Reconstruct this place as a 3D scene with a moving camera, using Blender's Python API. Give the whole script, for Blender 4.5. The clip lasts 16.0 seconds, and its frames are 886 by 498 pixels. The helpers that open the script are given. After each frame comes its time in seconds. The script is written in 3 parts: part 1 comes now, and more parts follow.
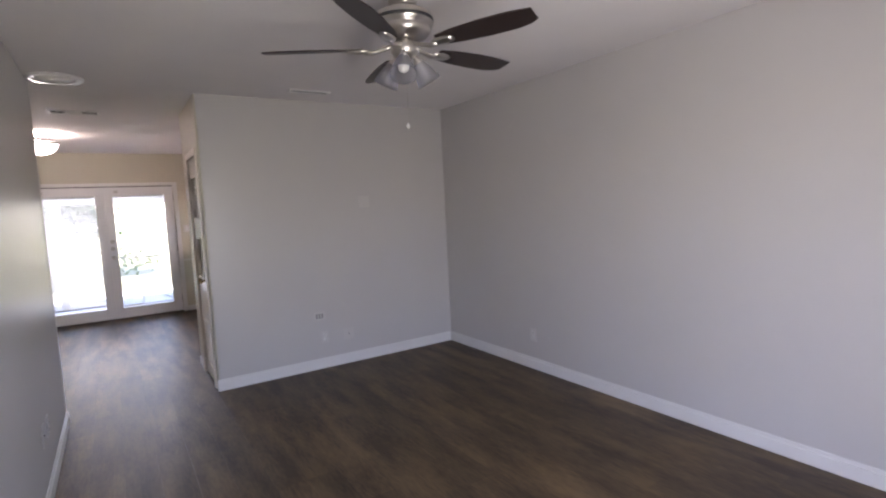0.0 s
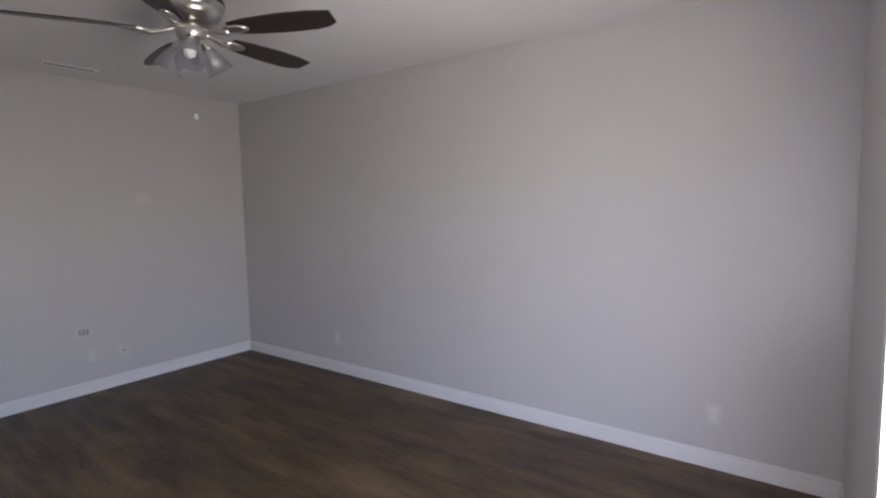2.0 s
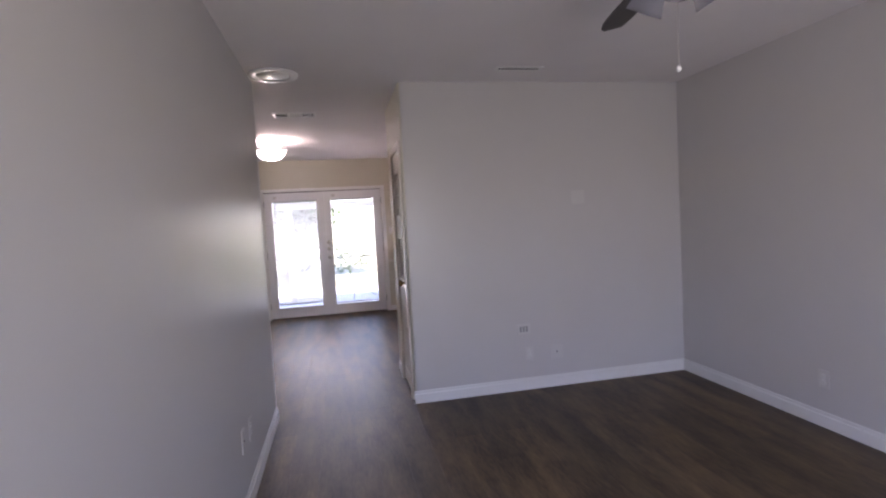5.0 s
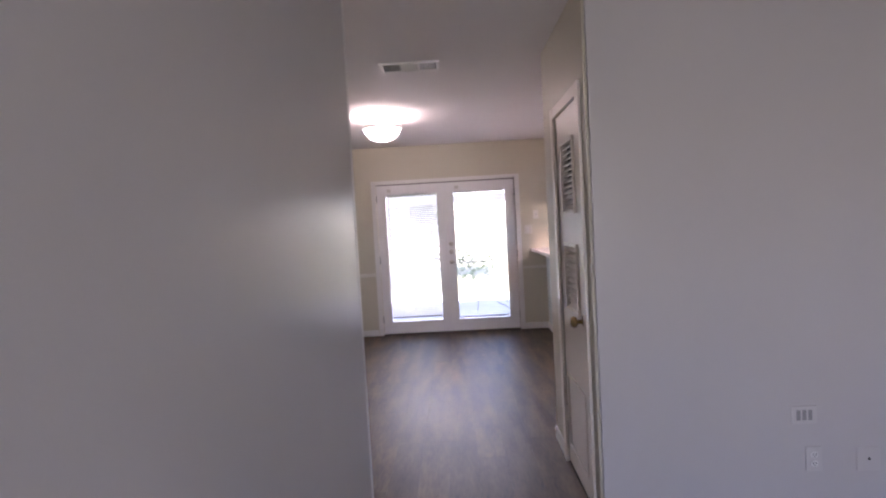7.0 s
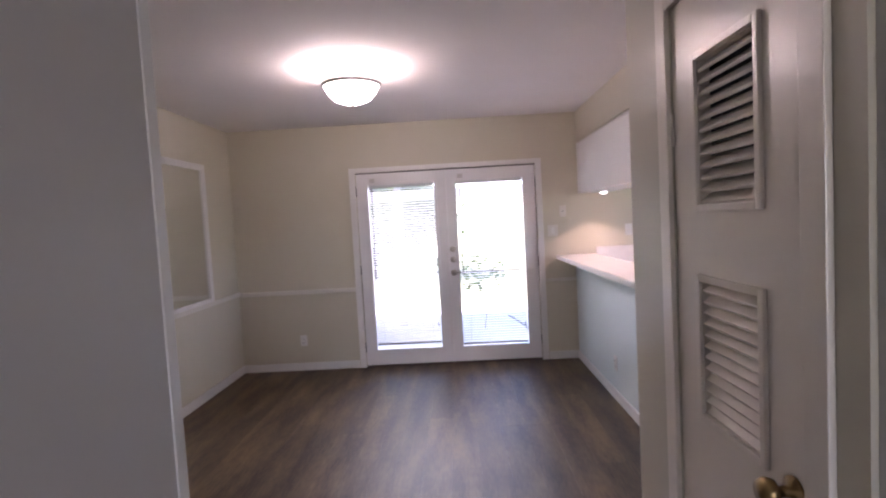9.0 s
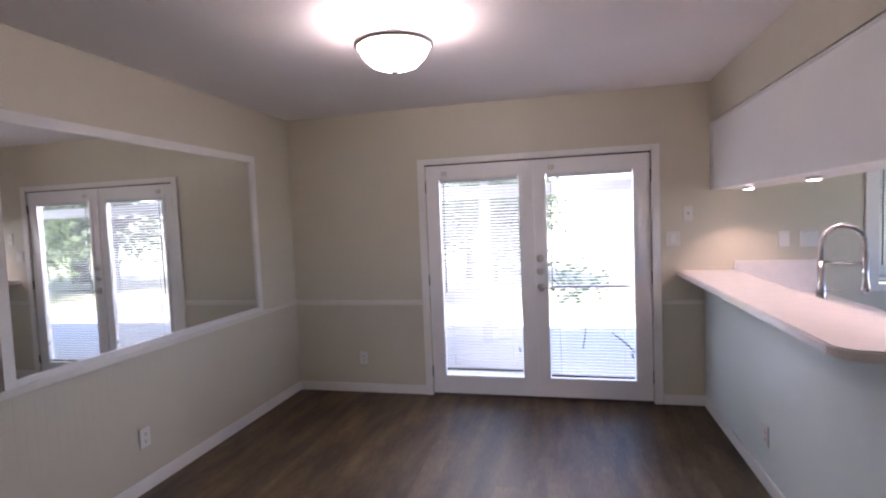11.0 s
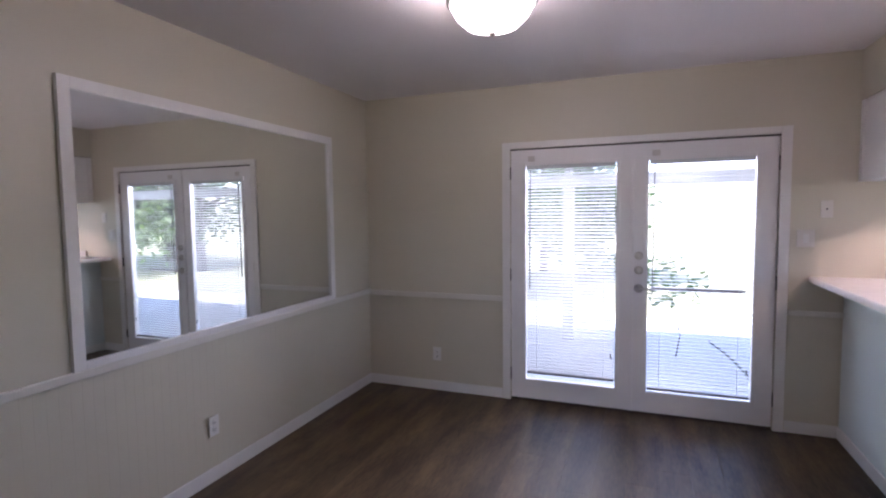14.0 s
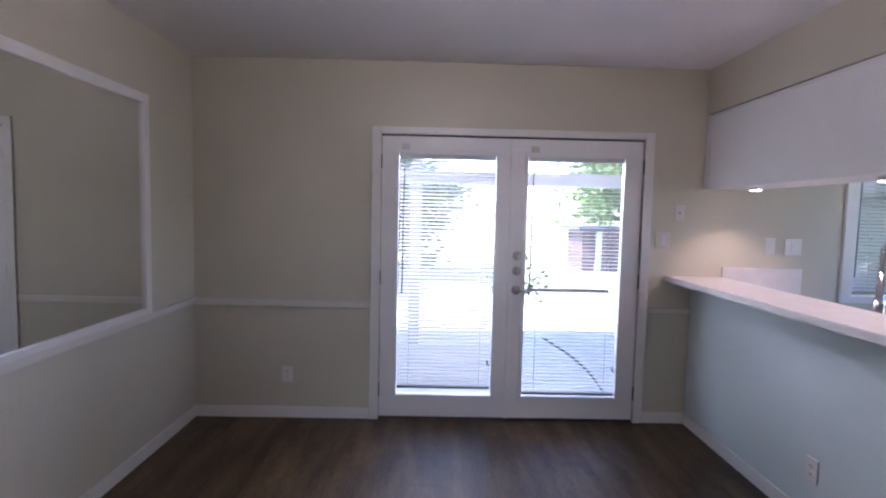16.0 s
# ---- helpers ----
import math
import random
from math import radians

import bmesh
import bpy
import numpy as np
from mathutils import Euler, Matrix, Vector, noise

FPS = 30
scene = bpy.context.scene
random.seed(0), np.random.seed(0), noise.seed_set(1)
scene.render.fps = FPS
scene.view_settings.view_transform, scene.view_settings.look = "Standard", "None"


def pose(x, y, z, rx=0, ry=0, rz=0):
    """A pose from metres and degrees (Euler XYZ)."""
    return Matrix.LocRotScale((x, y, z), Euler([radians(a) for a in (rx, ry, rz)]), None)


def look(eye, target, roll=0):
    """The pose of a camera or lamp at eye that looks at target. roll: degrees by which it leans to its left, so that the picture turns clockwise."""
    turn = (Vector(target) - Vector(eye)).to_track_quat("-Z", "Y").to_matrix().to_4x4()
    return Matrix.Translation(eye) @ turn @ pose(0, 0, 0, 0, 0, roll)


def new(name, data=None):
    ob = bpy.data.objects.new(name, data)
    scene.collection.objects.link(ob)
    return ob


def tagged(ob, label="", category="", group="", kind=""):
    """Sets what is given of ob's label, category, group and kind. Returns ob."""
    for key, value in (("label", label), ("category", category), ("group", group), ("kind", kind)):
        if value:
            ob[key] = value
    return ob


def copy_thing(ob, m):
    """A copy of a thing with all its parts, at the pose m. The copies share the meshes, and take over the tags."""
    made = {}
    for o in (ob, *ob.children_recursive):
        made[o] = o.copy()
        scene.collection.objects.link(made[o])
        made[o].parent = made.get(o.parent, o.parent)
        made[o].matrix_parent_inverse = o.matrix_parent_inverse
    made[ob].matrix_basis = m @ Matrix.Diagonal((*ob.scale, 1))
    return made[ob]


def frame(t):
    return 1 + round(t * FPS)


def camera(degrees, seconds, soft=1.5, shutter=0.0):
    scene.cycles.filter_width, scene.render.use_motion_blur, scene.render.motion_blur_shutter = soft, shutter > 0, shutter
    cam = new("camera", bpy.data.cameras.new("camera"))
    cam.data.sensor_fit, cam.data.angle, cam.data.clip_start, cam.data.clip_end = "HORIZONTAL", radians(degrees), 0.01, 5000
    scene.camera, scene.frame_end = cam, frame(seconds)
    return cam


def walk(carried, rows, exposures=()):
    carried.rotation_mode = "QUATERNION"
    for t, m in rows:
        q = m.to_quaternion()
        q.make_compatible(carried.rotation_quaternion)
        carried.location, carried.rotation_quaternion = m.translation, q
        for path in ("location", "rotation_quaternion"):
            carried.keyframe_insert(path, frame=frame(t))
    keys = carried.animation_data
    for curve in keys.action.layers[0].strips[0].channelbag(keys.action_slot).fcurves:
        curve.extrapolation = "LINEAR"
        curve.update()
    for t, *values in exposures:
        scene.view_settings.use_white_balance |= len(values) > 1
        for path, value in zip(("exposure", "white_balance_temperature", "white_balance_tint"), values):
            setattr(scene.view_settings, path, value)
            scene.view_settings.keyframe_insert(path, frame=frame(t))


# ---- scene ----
cam = camera(81.9, 16.0, soft=2.2)
PATH = [
    (0, (0.635, 0.982, 1.544), (1.713, 2.658, 1.37), -2.9),
    (0.5, (0.656, 0.987, 1.547), (1.909, 2.535, 1.362), -2.5),
    (1, (0.669, 0.988, 1.542), (2.081, 2.392, 1.354), -2.0),
    (1.5, (0.662, 0.947, 1.53), (2.198, 2.215, 1.349), -1.3),
    (2, (0.647, 0.931, 1.526), (2.259, 2.101, 1.347), -1.1),
    (2.5, (0.658, 0.965, 1.533), (2.221, 2.199, 1.351), -1.6),
    (3, (0.732, 0.997, 1.502), (2.096, 2.451, 1.343), -2.1),
    (3.5, (0.81, 1.065, 1.494), (1.894, 2.741, 1.358), -3.0),
    (4, (0.84, 1.2, 1.519), (1.654, 3.022, 1.389), -3.3),
    (4.5, (0.798, 1.424, 1.508), (1.38, 3.333, 1.383), -3.3),
    (5, (0.766, 1.72, 1.473), (1.165, 3.677, 1.362), -3.2),
    (7.5, (0.666, 3.838, 1.501), (0.595, 5.834, 1.403), -3.2),
    (8, (0.668, 4.238, 1.5), (0.623, 6.235, 1.398), -3.2),
    (10.5, (0.73, 5.839, 1.585), (0.458, 7.817, 1.464), -2.3),
    (11, (0.828, 5.972, 1.581), (0.362, 7.913, 1.469), -2.3),
    (11.5, (0.942, 6.039, 1.598), (0.311, 7.934, 1.485), -2.2),
    (12, (0.982, 6.045, 1.596), (0.243, 7.9, 1.488), -1.9),
    (12.5, (0.99, 6.059, 1.583), (0.209, 7.898, 1.476), -1.7),
    (13, (0.959, 6.079, 1.583), (0.181, 7.918, 1.469), -1.3),
    (13.5, (0.828, 6.121, 1.574), (0.06, 7.963, 1.445), -0.8),
    (14, (0.629, 6.272, 1.561), (-0.093, 8.132, 1.422), -0.7),
    (14.5, (0.463, 6.44, 1.556), (-0.107, 8.352, 1.414), -0.4),
    (15, (0.334, 6.56, 1.56), (-0.013, 8.525, 1.415), 0.4),
    (15.5, (0.15, 6.636, 1.555), (0.044, 8.628, 1.403), 1.0),
    (16, (0.018, 6.713, 1.521), (0.052, 8.708, 1.381), 1.3),
]
EXPOSURES = [(0, 4.38, 6450, 28), (2, 4.25, 6350, 25), (5, 4.28, 6250, 34), (7.5, 4.38, 6200, 36), (8.2, 4.42, 6200, 36), (10.5, 4.2, 6050, 33), (13, 4.04, 5900, 32), (16, 3.88, 5550, 30)]
walk(cam, [(t, look(eye, target, roll)) for t, eye, target, roll in PATH], EXPOSURES)

# ---- world, sun and large lights ----
SUN_EL, SUN_ROT = 62.0, 262.0
world = bpy.data.worlds.new("sky")
scene.world = world
world.use_nodes = True
wn = world.node_tree.nodes
sky = wn.new("ShaderNodeTexSky")
sky.sky_type = "NISHITA"
sky.sun_disc = False
sky.sun_elevation, sky.sun_rotation = radians(SUN_EL), radians(SUN_ROT)
world.node_tree.links.new(sky.outputs[0], wn["Background"].inputs[0])
wn["Background"].inputs[1].default_value = 0.085
sun = new("sun", bpy.data.lights.new("sun", "SUN"))
sun.data.energy, sun.data.angle, sun.data.color = 1.9, radians(0.5), (1.0, 0.95, 0.88)
sun_dir = Vector((math.sin(radians(SUN_ROT)) * math.cos(radians(SUN_EL)), math.cos(radians(SUN_ROT)) * math.cos(radians(SUN_EL)), math.sin(radians(SUN_EL))))
sun.matrix_world = look(sun_dir * 30, (0, 0, 0))


def area(name, eye, target, w, h, watts, colour):
    ob = new(name, bpy.data.lights.new(name, "AREA"))
    ob.data.shape, ob.data.size, ob.data.size_y = "RECTANGLE", w, h
    ob.data.energy, ob.data.color = watts, colour
    ob.matrix_world = look(eye, target)
    return ob


def bulb(name, at, watts, colour, radius=0.03):
    ob = new(name, bpy.data.lights.new(name, "POINT"))
    ob.data.energy, ob.data.color, ob.data.shadow_soft_size = watts, colour, radius
    ob.location = at
    return ob


KITCHEN_X = 4.30
# sky light through the front window behind the start of the walk
area("front_window_daylight", (1.6, 0.66, 1.25), (3.3, 2.5, 1.75), 1.2, 1.7, 1.9, (0.90, 0.94, 0.98))
# added fill lamp in an assumed, unseen side window, brightens the kitchen
area("kitchen_window_daylight", (KITCHEN_X + 0.10, 8.9, 1.5), (0.0, 8.9, 1.3), 1.1, 1.0, 0.2, (0.86, 0.97, 1.0))
# added lamp strip under the patio roof, out of sight, boosts the doors' daylight
area("door_daylight", (0.35, 11.25, 2.21), (0.95, 9.2, 1.0), 1.7, 0.24, 5.8, (0.93, 0.96, 1.0))
# lamps that are switched on
DOME = (0.015, 8.475)
bulb("dome_lamp_light", (DOME[0], DOME[1], 2.515), 1.35, (1.0, 0.84, 0.68), 0.05)
PUCKS = [(2.115, 10.05), (2.115, 9.07), (2.115, 8.25)]
for px, py in PUCKS:
    ob = new("puck_light_beam", bpy.data.lights.new("puck_light_beam", "SPOT"))
    ob.data.energy, ob.data.color, ob.data.spot_size, ob.data.spot_blend, ob.data.shadow_soft_size = 0.85, (1.0, 0.72, 0.56), radians(115), 0.6, 0.025
    ob.location = (px, py, 1.695)


# ---- materials ----
def material(name, colour, rough=0.5, metal=0.0, vary=0.06, scale=4.0, fine=60.0, bump=0.02, bump_dist=0.002, tint=None, coat=0.0, stretch=None, by_piece=0.0, span=(0.35, 1.0)):
    m = bpy.data.materials.new(name)
    m.use_nodes = True
    n, l = m.node_tree.nodes, m.node_tree.links
    b = n["Principled BSDF"]
    b.inputs["Roughness"].default_value, b.inputs["Metallic"].default_value = rough, metal
    b.inputs["Coat Weight"].default_value = coat
    pos = n.new("ShaderNodeNewGeometry").outputs["Position"]
    if stretch:
        mp = n.new("ShaderNodeMapping")
        mp.inputs["Scale"].default_value = stretch
        l.new(pos, mp.inputs[0])
        pos = mp.outputs[0]
    big, small = n.new("ShaderNodeTexNoise"), n.new("ShaderNodeTexNoise")
    big.inputs["Scale"].default_value, small.inputs["Scale"].default_value = scale, fine
    big.inputs["Detail"].default_value, small.inputs["Detail"].default_value = 4, 3
    l.new(pos, big.inputs["Vector"]), l.new(pos, small.inputs["Vector"])
    add = n.new("ShaderNodeMath")
    add.operation = "MULTIPLY_ADD"
    add.inputs[1].default_value = 0.35
    l.new(small.outputs["Fac"], add.inputs[0]), l.new(big.outputs["Fac"], add.inputs[2])
    ramp = n.new("ShaderNodeMapRange")
    ramp.inputs["From Min"].default_value, ramp.inputs["From Max"].default_value = span
    l.new(add.outputs[0], ramp.inputs["Value"])
    mix = n.new("ShaderNodeMix")
    mix.data_type = "RGBA"
    c2 = tint or tuple(c * (1 - 2 * vary) for c in colour)
    mix.inputs["A"].default_value, mix.inputs["B"].default_value = (*colour, 1), (*c2, 1)
    l.new(ramp.outputs[0], mix.inputs["Factor"])
    out = mix.outputs["Result"]
    if by_piece:
        hsv, info, mr = n.new("ShaderNodeHueSaturation"), n.new("ShaderNodeObjectInfo"), n.new("ShaderNodeMapRange")
        mr.inputs["To Min"].default_value, mr.inputs["To Max"].default_value = 1 - by_piece, 1 + by_piece
        l.new(info.outputs["Random"], mr.inputs["Value"]), l.new(mr.outputs[0], hsv.inputs["Value"]), l.new(out, hsv.inputs["Color"])
        out = hsv.outputs[0]
    l.new(out, b.inputs["Base Color"])
    if bump:
        bp = n.new("ShaderNodeBump")
        bp.inputs["Strength"].default_value, bp.inputs["Distance"].default_value = bump, bump_dist
        l.new(small.outputs["Fac"], bp.inputs["Height"]), l.new(bp.outputs[0], b.inputs["Normal"])
    return m


def lamp_material(name, colour, strength):
    m = bpy.data.materials.new(name)
    m.use_nodes = True
    b = m.node_tree.nodes["Principled BSDF"]
    b.inputs["Base Color"].default_value, b.inputs["Roughness"].default_value = (0.8, 0.78, 0.74, 1), 0.4
    b.inputs["Emission Color"].default_value, b.inputs["Emission Strength"].default_value = (*colour, 1), strength
    return m


def pane_material(name, tint=(0.97, 0.98, 0.98), gloss=0.08, milk=0.0):
    m = bpy.data.materials.new(name)
    m.use_nodes = True
    n, l = m.node_tree.nodes, m.node_tree.links
    clear, shiny, fr, mix = n.new("ShaderNodeBsdfTransparent"), n.new("ShaderNodeBsdfGlossy"), n.new("ShaderNodeFresnel"), n.new("ShaderNodeMixShader")
    clear.inputs[0].default_value, shiny.inputs["Roughness"].default_value, fr.inputs[0].default_value = (*tint, 1), gloss, 1.45
    cap = n.new("ShaderNodeMath")
    cap.operation, cap.inputs[1].default_value = "MINIMUM", 0.12
    l.new(fr.outputs[0], cap.inputs[0]), l.new(cap.outputs[0], mix.inputs[0]), l.new(clear.outputs[0], mix.inputs[1]), l.new(shiny.outputs[0], mix.inputs[2])
    last = mix
    if milk:
        last, white = n.new("ShaderNodeMixShader"), n.new("ShaderNodeBsdfTranslucent")
        white.inputs[0].default_value = (0.75, 0.76, 0.8, 1)
        last.inputs[0].default_value = milk
        l.new(mix.outputs[0], last.inputs[1]), l.new(white.outputs[0], last.inputs[2])
    l.new(last.outputs[0], n["Material Output"].inputs[0])
    return m


PAINT = material("greige_wall_paint", (0.56, 0.54, 0.525), 0.32, vary=0.025, scale=1.5, fine=180, bump=0.06, bump_dist=0.001)
CREAM = material("beige_wall_paint", (0.59, 0.555, 0.447), 0.42, vary=0.025, scale=1.5, fine=180, bump=0.06, bump_dist=0.001)
# bluish door daylight, and brightness the kitchen lacks, are put into this paint
PALE = material("pale_daylit_wall_paint", (0.64, 0.715, 0.71), 0.36, vary=0.02, scale=1.5, fine=180, bump=0.05, bump_dist=0.001)
CEIL = material("flat_white_ceiling_paint", (0.83, 0.80, 0.795), 0.9, vary=0.03, scale=2, fine=120, bump=0.25, bump_dist=0.003)
TRIM = material("white_trim_paint", (0.78, 0.77, 0.75), 0.32, vary=0.03, scale=6, fine=90, bump=0.02)
RAIL = material("cream_rail_paint", (0.70, 0.675, 0.61), 0.35, vary=0.03, scale=6, fine=90, bump=0.02)
DOORW = material("white_door_paint", (0.80, 0.79, 0.80), 0.3, vary=0.02, scale=5, fine=80, bump=0.02)
CLOSET = material("ivory_door_paint", (0.85, 0.79, 0.70), 0.28, vary=0.03, scale=5, fine=80, bump=0.03)
FLOOR = material("brown_vinyl_plank", (0.140, 0.089, 0.041), 0.5, vary=0.2, scale=2.0, fine=16, bump=0.1, bump_dist=0.001, tint=(0.034, 0.019, 0.009), stretch=(4.2, 0.8, 1.0), by_piece=0.22, span=(0.46, 0.86))
SUB = material("dark_subfloor", (0.03, 0.02, 0.015), 0.9)
COUNTER = material("white_laminate_counter", (0.80, 0.76, 0.74), 0.25, vary=0.05, scale=14, fine=220, bump=0.01)
CABINET = material("white_cabinet_laminate", (0.82, 0.82, 0.82), 0.33, vary=0.02, scale=3, fine=90, bump=0.01)
NICKEL = material("brushed_nickel", (0.62, 0.59, 0.55), 0.28, metal=1.0, vary=0.08, scale=20, fine=150, bump=0.03)
CHROME = material("polished_steel", (0.6, 0.6, 0.6), 0.15, metal=1.0, vary=0.05, scale=20, fine=100, bump=0.0)
BRASS = material("aged_brass", (0.36, 0.25, 0.11), 0.32, metal=1.0, vary=0.15, scale=30, fine=120, bump=0.02)
DARKMETAL = material("dark_hinge_metal", (0.10, 0.09, 0.08), 0.45, metal=0.7, vary=0.1)
WALNUT = material("dark_walnut_blade", (0.030, 0.017, 0.014), 0.4, vary=0.2, scale=5, fine=50, bump=0.05)
PLASTIC = material("white_plastic", (0.74, 0.73, 0.70), 0.35, vary=0.02, bump=0.0)
IVORY = material("painted_over_plate", (0.60, 0.58, 0.56), 0.4, vary=0.02, bump=0.0)
ALMOND = material("almond_plastic", (0.68, 0.65, 0.60), 0.35, vary=0.02, bump=0.0)
# near-black for small slots, and for shade painted into gaps and recesses
DARK_FILL = material("dark_slots_and_shade", (0.04, 0.04, 0.04), 0.7, vary=0.05, bump=0.0)
GREYM = material("grey_grille_metal", (0.32, 0.31, 0.31), 0.5, vary=0.08, bump=0.0)
SLAT = material("white_blind_slat", (0.62, 0.64, 0.65), 0.4, vary=0.02, bump=0.0)
slat_nodes, slat_links = SLAT.node_tree.nodes, SLAT.node_tree.links
slat_glow, slat_mix = slat_nodes.new("ShaderNodeBsdfTranslucent"), slat_nodes.new("ShaderNodeMixShader")
slat_glow.inputs[0].default_value, slat_mix.inputs[0].default_value = (0.70, 0.78, 0.80, 1), 0.1
slat_links.new(slat_nodes["Principled BSDF"].outputs[0], slat_mix.inputs[1])
slat_links.new(slat_glow.outputs[0], slat_mix.inputs[2])
slat_links.new(slat_mix.outputs[0], slat_nodes["Material Output"].inputs[0])
CORD = material("grey_cord", (0.18, 0.18, 0.18), 0.6, vary=0.05, bump=0.0)
STEEL = material("steel_sink", (0.4, 0.4, 0.4), 0.3, metal=1.0, bump=0.02)
CONCRETE = material("pale_concrete_patio", (0.42, 0.44, 0.45), 0.85, vary=0.12, scale=1.2, fine=40, bump=0.2)
LAWN = material("dry_sunlit_lawn", (0.30, 0.30, 0.16), 0.95, vary=0.25, scale=0.8, fine=25, bump=0.5, bump_dist=0.02)
TIMBER = material("white_patio_timber", (0.62, 0.62, 0.62), 0.6, vary=0.1, scale=3, fine=40)
FENCE = material("weathered_red_wood", (0.17, 0.115, 0.105), 0.8, vary=0.25, scale=3, fine=30, bump=0.2, by_piece=0.3)
ROOFING = material("grey_shingle", (0.10, 0.11, 0.13), 0.9, vary=0.2, scale=6, fine=40)
BARK = material("grey_brown_bark", (0.12, 0.09, 0.07), 0.9, vary=0.3, scale=5, fine=30, bump=0.5, bump_dist=0.02)
LEAF = material("green_leaf", (0.11, 0.17, 0.05), 0.5, vary=0.3, scale=1.5, fine=14, tint=(0.055, 0.10, 0.03), bump=0.0)
leaf_nodes, leaf_links = LEAF.node_tree.nodes, LEAF.node_tree.links
leaf_glow, leaf_mix = leaf_nodes.new("ShaderNodeBsdfTranslucent"), leaf_nodes.new("ShaderNodeMixShader")
leaf_glow.inputs[0].default_value, leaf_mix.inputs[0].default_value = (0.16, 0.26, 0.06, 1), 0.45
leaf_links.new(leaf_nodes["Principled BSDF"].outputs[0], leaf_mix.inputs[1])
leaf_links.new(leaf_glow.outputs[0], leaf_mix.inputs[2])
leaf_links.new(leaf_mix.outputs[0], leaf_nodes["Material Output"].inputs[0])
LINE_DARK = material("dark_green_line", (0.03, 0.05, 0.03), 0.5, vary=0.1, bump=0.0)
# the trace of milk paints lens haze into the panes
GLASS = pane_material("hazed_window_glass", gloss=0.02, milk=0.02)
SHADE = pane_material("frosted_glass_shade", (0.93, 0.93, 0.95), 0.15, 0.3)
BOWL = lamp_material("lit_alabaster_glass", (1.0, 0.91, 0.83), 0.9)
LENS = lamp_material("lit_puck_lens", (1.0, 0.88, 0.78), 1.5)
mirror_mat = material("silvered_mirror", (0.80, 0.82, 0.80), 0.02, metal=1.0, vary=0.0, bump=0.0)


# ---- mesh helpers ----
def box(bm, x0, x1, y0, y1, z0, z1, m=None):
    vs = [bm.verts.new((x, y, z)) for x in (x0, x1) for y in (y0, y1) for z in (z0, z1)]
    if m is not None:
        for v in vs:
            v.co = m @ v.co
    for f in ((0, 1, 3, 2), (4, 6, 7, 5), (0, 4, 5, 1), (2, 3, 7, 6), (0, 2, 6, 4), (1, 5, 7, 3)):
        bm.faces.new([vs[i] for i in f])
    return bm


def boxes(*rows, bevel=0.0, m=None):
    bm = bmesh.new()
    for r in rows:
        box(bm, *r, m=m)
    bmesh.ops.recalc_face_normals(bm, faces=bm.faces)
    if bevel:
        bmesh.ops.bevel(bm, geom=bm.edges[:], offset=bevel, segments=2, profile=0.6, affect="EDGES")
    return bm


def lathe(profile, n=32, m=None, bm=None):
    """A turned solid about z from (radius, height) pairs."""
    bm = bm or bmesh.new()
    rings = []
    for r, z in profile:
        ring = [bm.verts.new((max(r, 0.0004) * math.cos(a), max(r, 0.0004) * math.sin(a), z)) for a in (2 * math.pi * i / n for i in range(n))]
        rings.append(ring)
    for a, b in zip(rings, rings[1:]):
        for i in range(n):
            bm.faces.new((a[i], a[(i + 1) % n], b[(i + 1) % n], b[i]))
    if m is not None:
        for ring in rings:
            for v in ring:
                v.co = m @ v.co
    bmesh.ops.recalc_face_normals(bm, faces=bm.faces)
    return bm


def tube(points, r, n=10, bm=None):
    """A round bar along points; r is one radius or one a point."""
    bm = bm or bmesh.new()
    pts = [Vector(p) for p in points]
    rings = []
    for i, p in enumerate(pts):
        d = (pts[min(i + 1, len(pts) - 1)] - pts[max(i - 1, 0)]).normalized()
        u = d.cross(Vector((0, 0, 1)) if abs(d.z) < 0.95 else Vector((1, 0, 0))).normalized()
        w = d.cross(u)
        rr = r[i] if isinstance(r, (list, tuple)) else r
        rings.append([bm.verts.new(p + u * rr * math.cos(a) + w * rr * math.sin(a)) for a in (2 * math.pi * k / n for k in range(n))])
    for a, b in zip(rings, rings[1:]):
        for i in range(n):
            bm.faces.new((a[i], a[(i + 1) % n], b[(i + 1) % n], b[i]))
    bm.faces.new(rings[0]), bm.faces.new(rings[-1])
    bmesh.ops.recalc_face_normals(bm, faces=bm.faces)
    return bm


def mesh_of(name, bm, mat, smooth=False):
    me = bpy.data.meshes.new(name)
    bm.to_mesh(me)
    bm.free()
    me.materials.append(mat)
    if smooth:
        for p in me.polygons:
            p.use_smooth = True
    return me


def part(name, bm, mat, parent=None, label="", smooth=False, at=None):
    ob = new(name, mesh_of(name, bm, mat, smooth))
    if parent is not None:
        ob.parent = parent
    if at is not None:
        ob.matrix_local = at
    return tagged(ob, label)


def structure(name, bm, mat, label, category, smooth=False):
    return tagged(part(name, bm, mat, None, "", smooth), label, category, kind="structure")


def thing(name, label, category, at=None, group=""):
    ob = new(name)
    ob.empty_display_size = 0.1
    if at is not None:
        ob.matrix_world = at
    return tagged(ob, label, category, group)


# ---- the plan ----
H = 2.58                       # ceiling height
XL, XR = 0.21, 3.776           # living room side walls
YF, YB = 0.76, 5.78            # living room front and back walls
XC = 1.302                     # closet wall beside the passage
YS = 5.80                      # end of the living room's side wall
YC = 6.85                      # end of the closet wall
DL, DY = -1.705, 10.39         # dining room side wall, far wall
HX = 1.90                     # half wall under the counter
KX = KITCHEN_X                     # kitchen side wall
T = 0.12

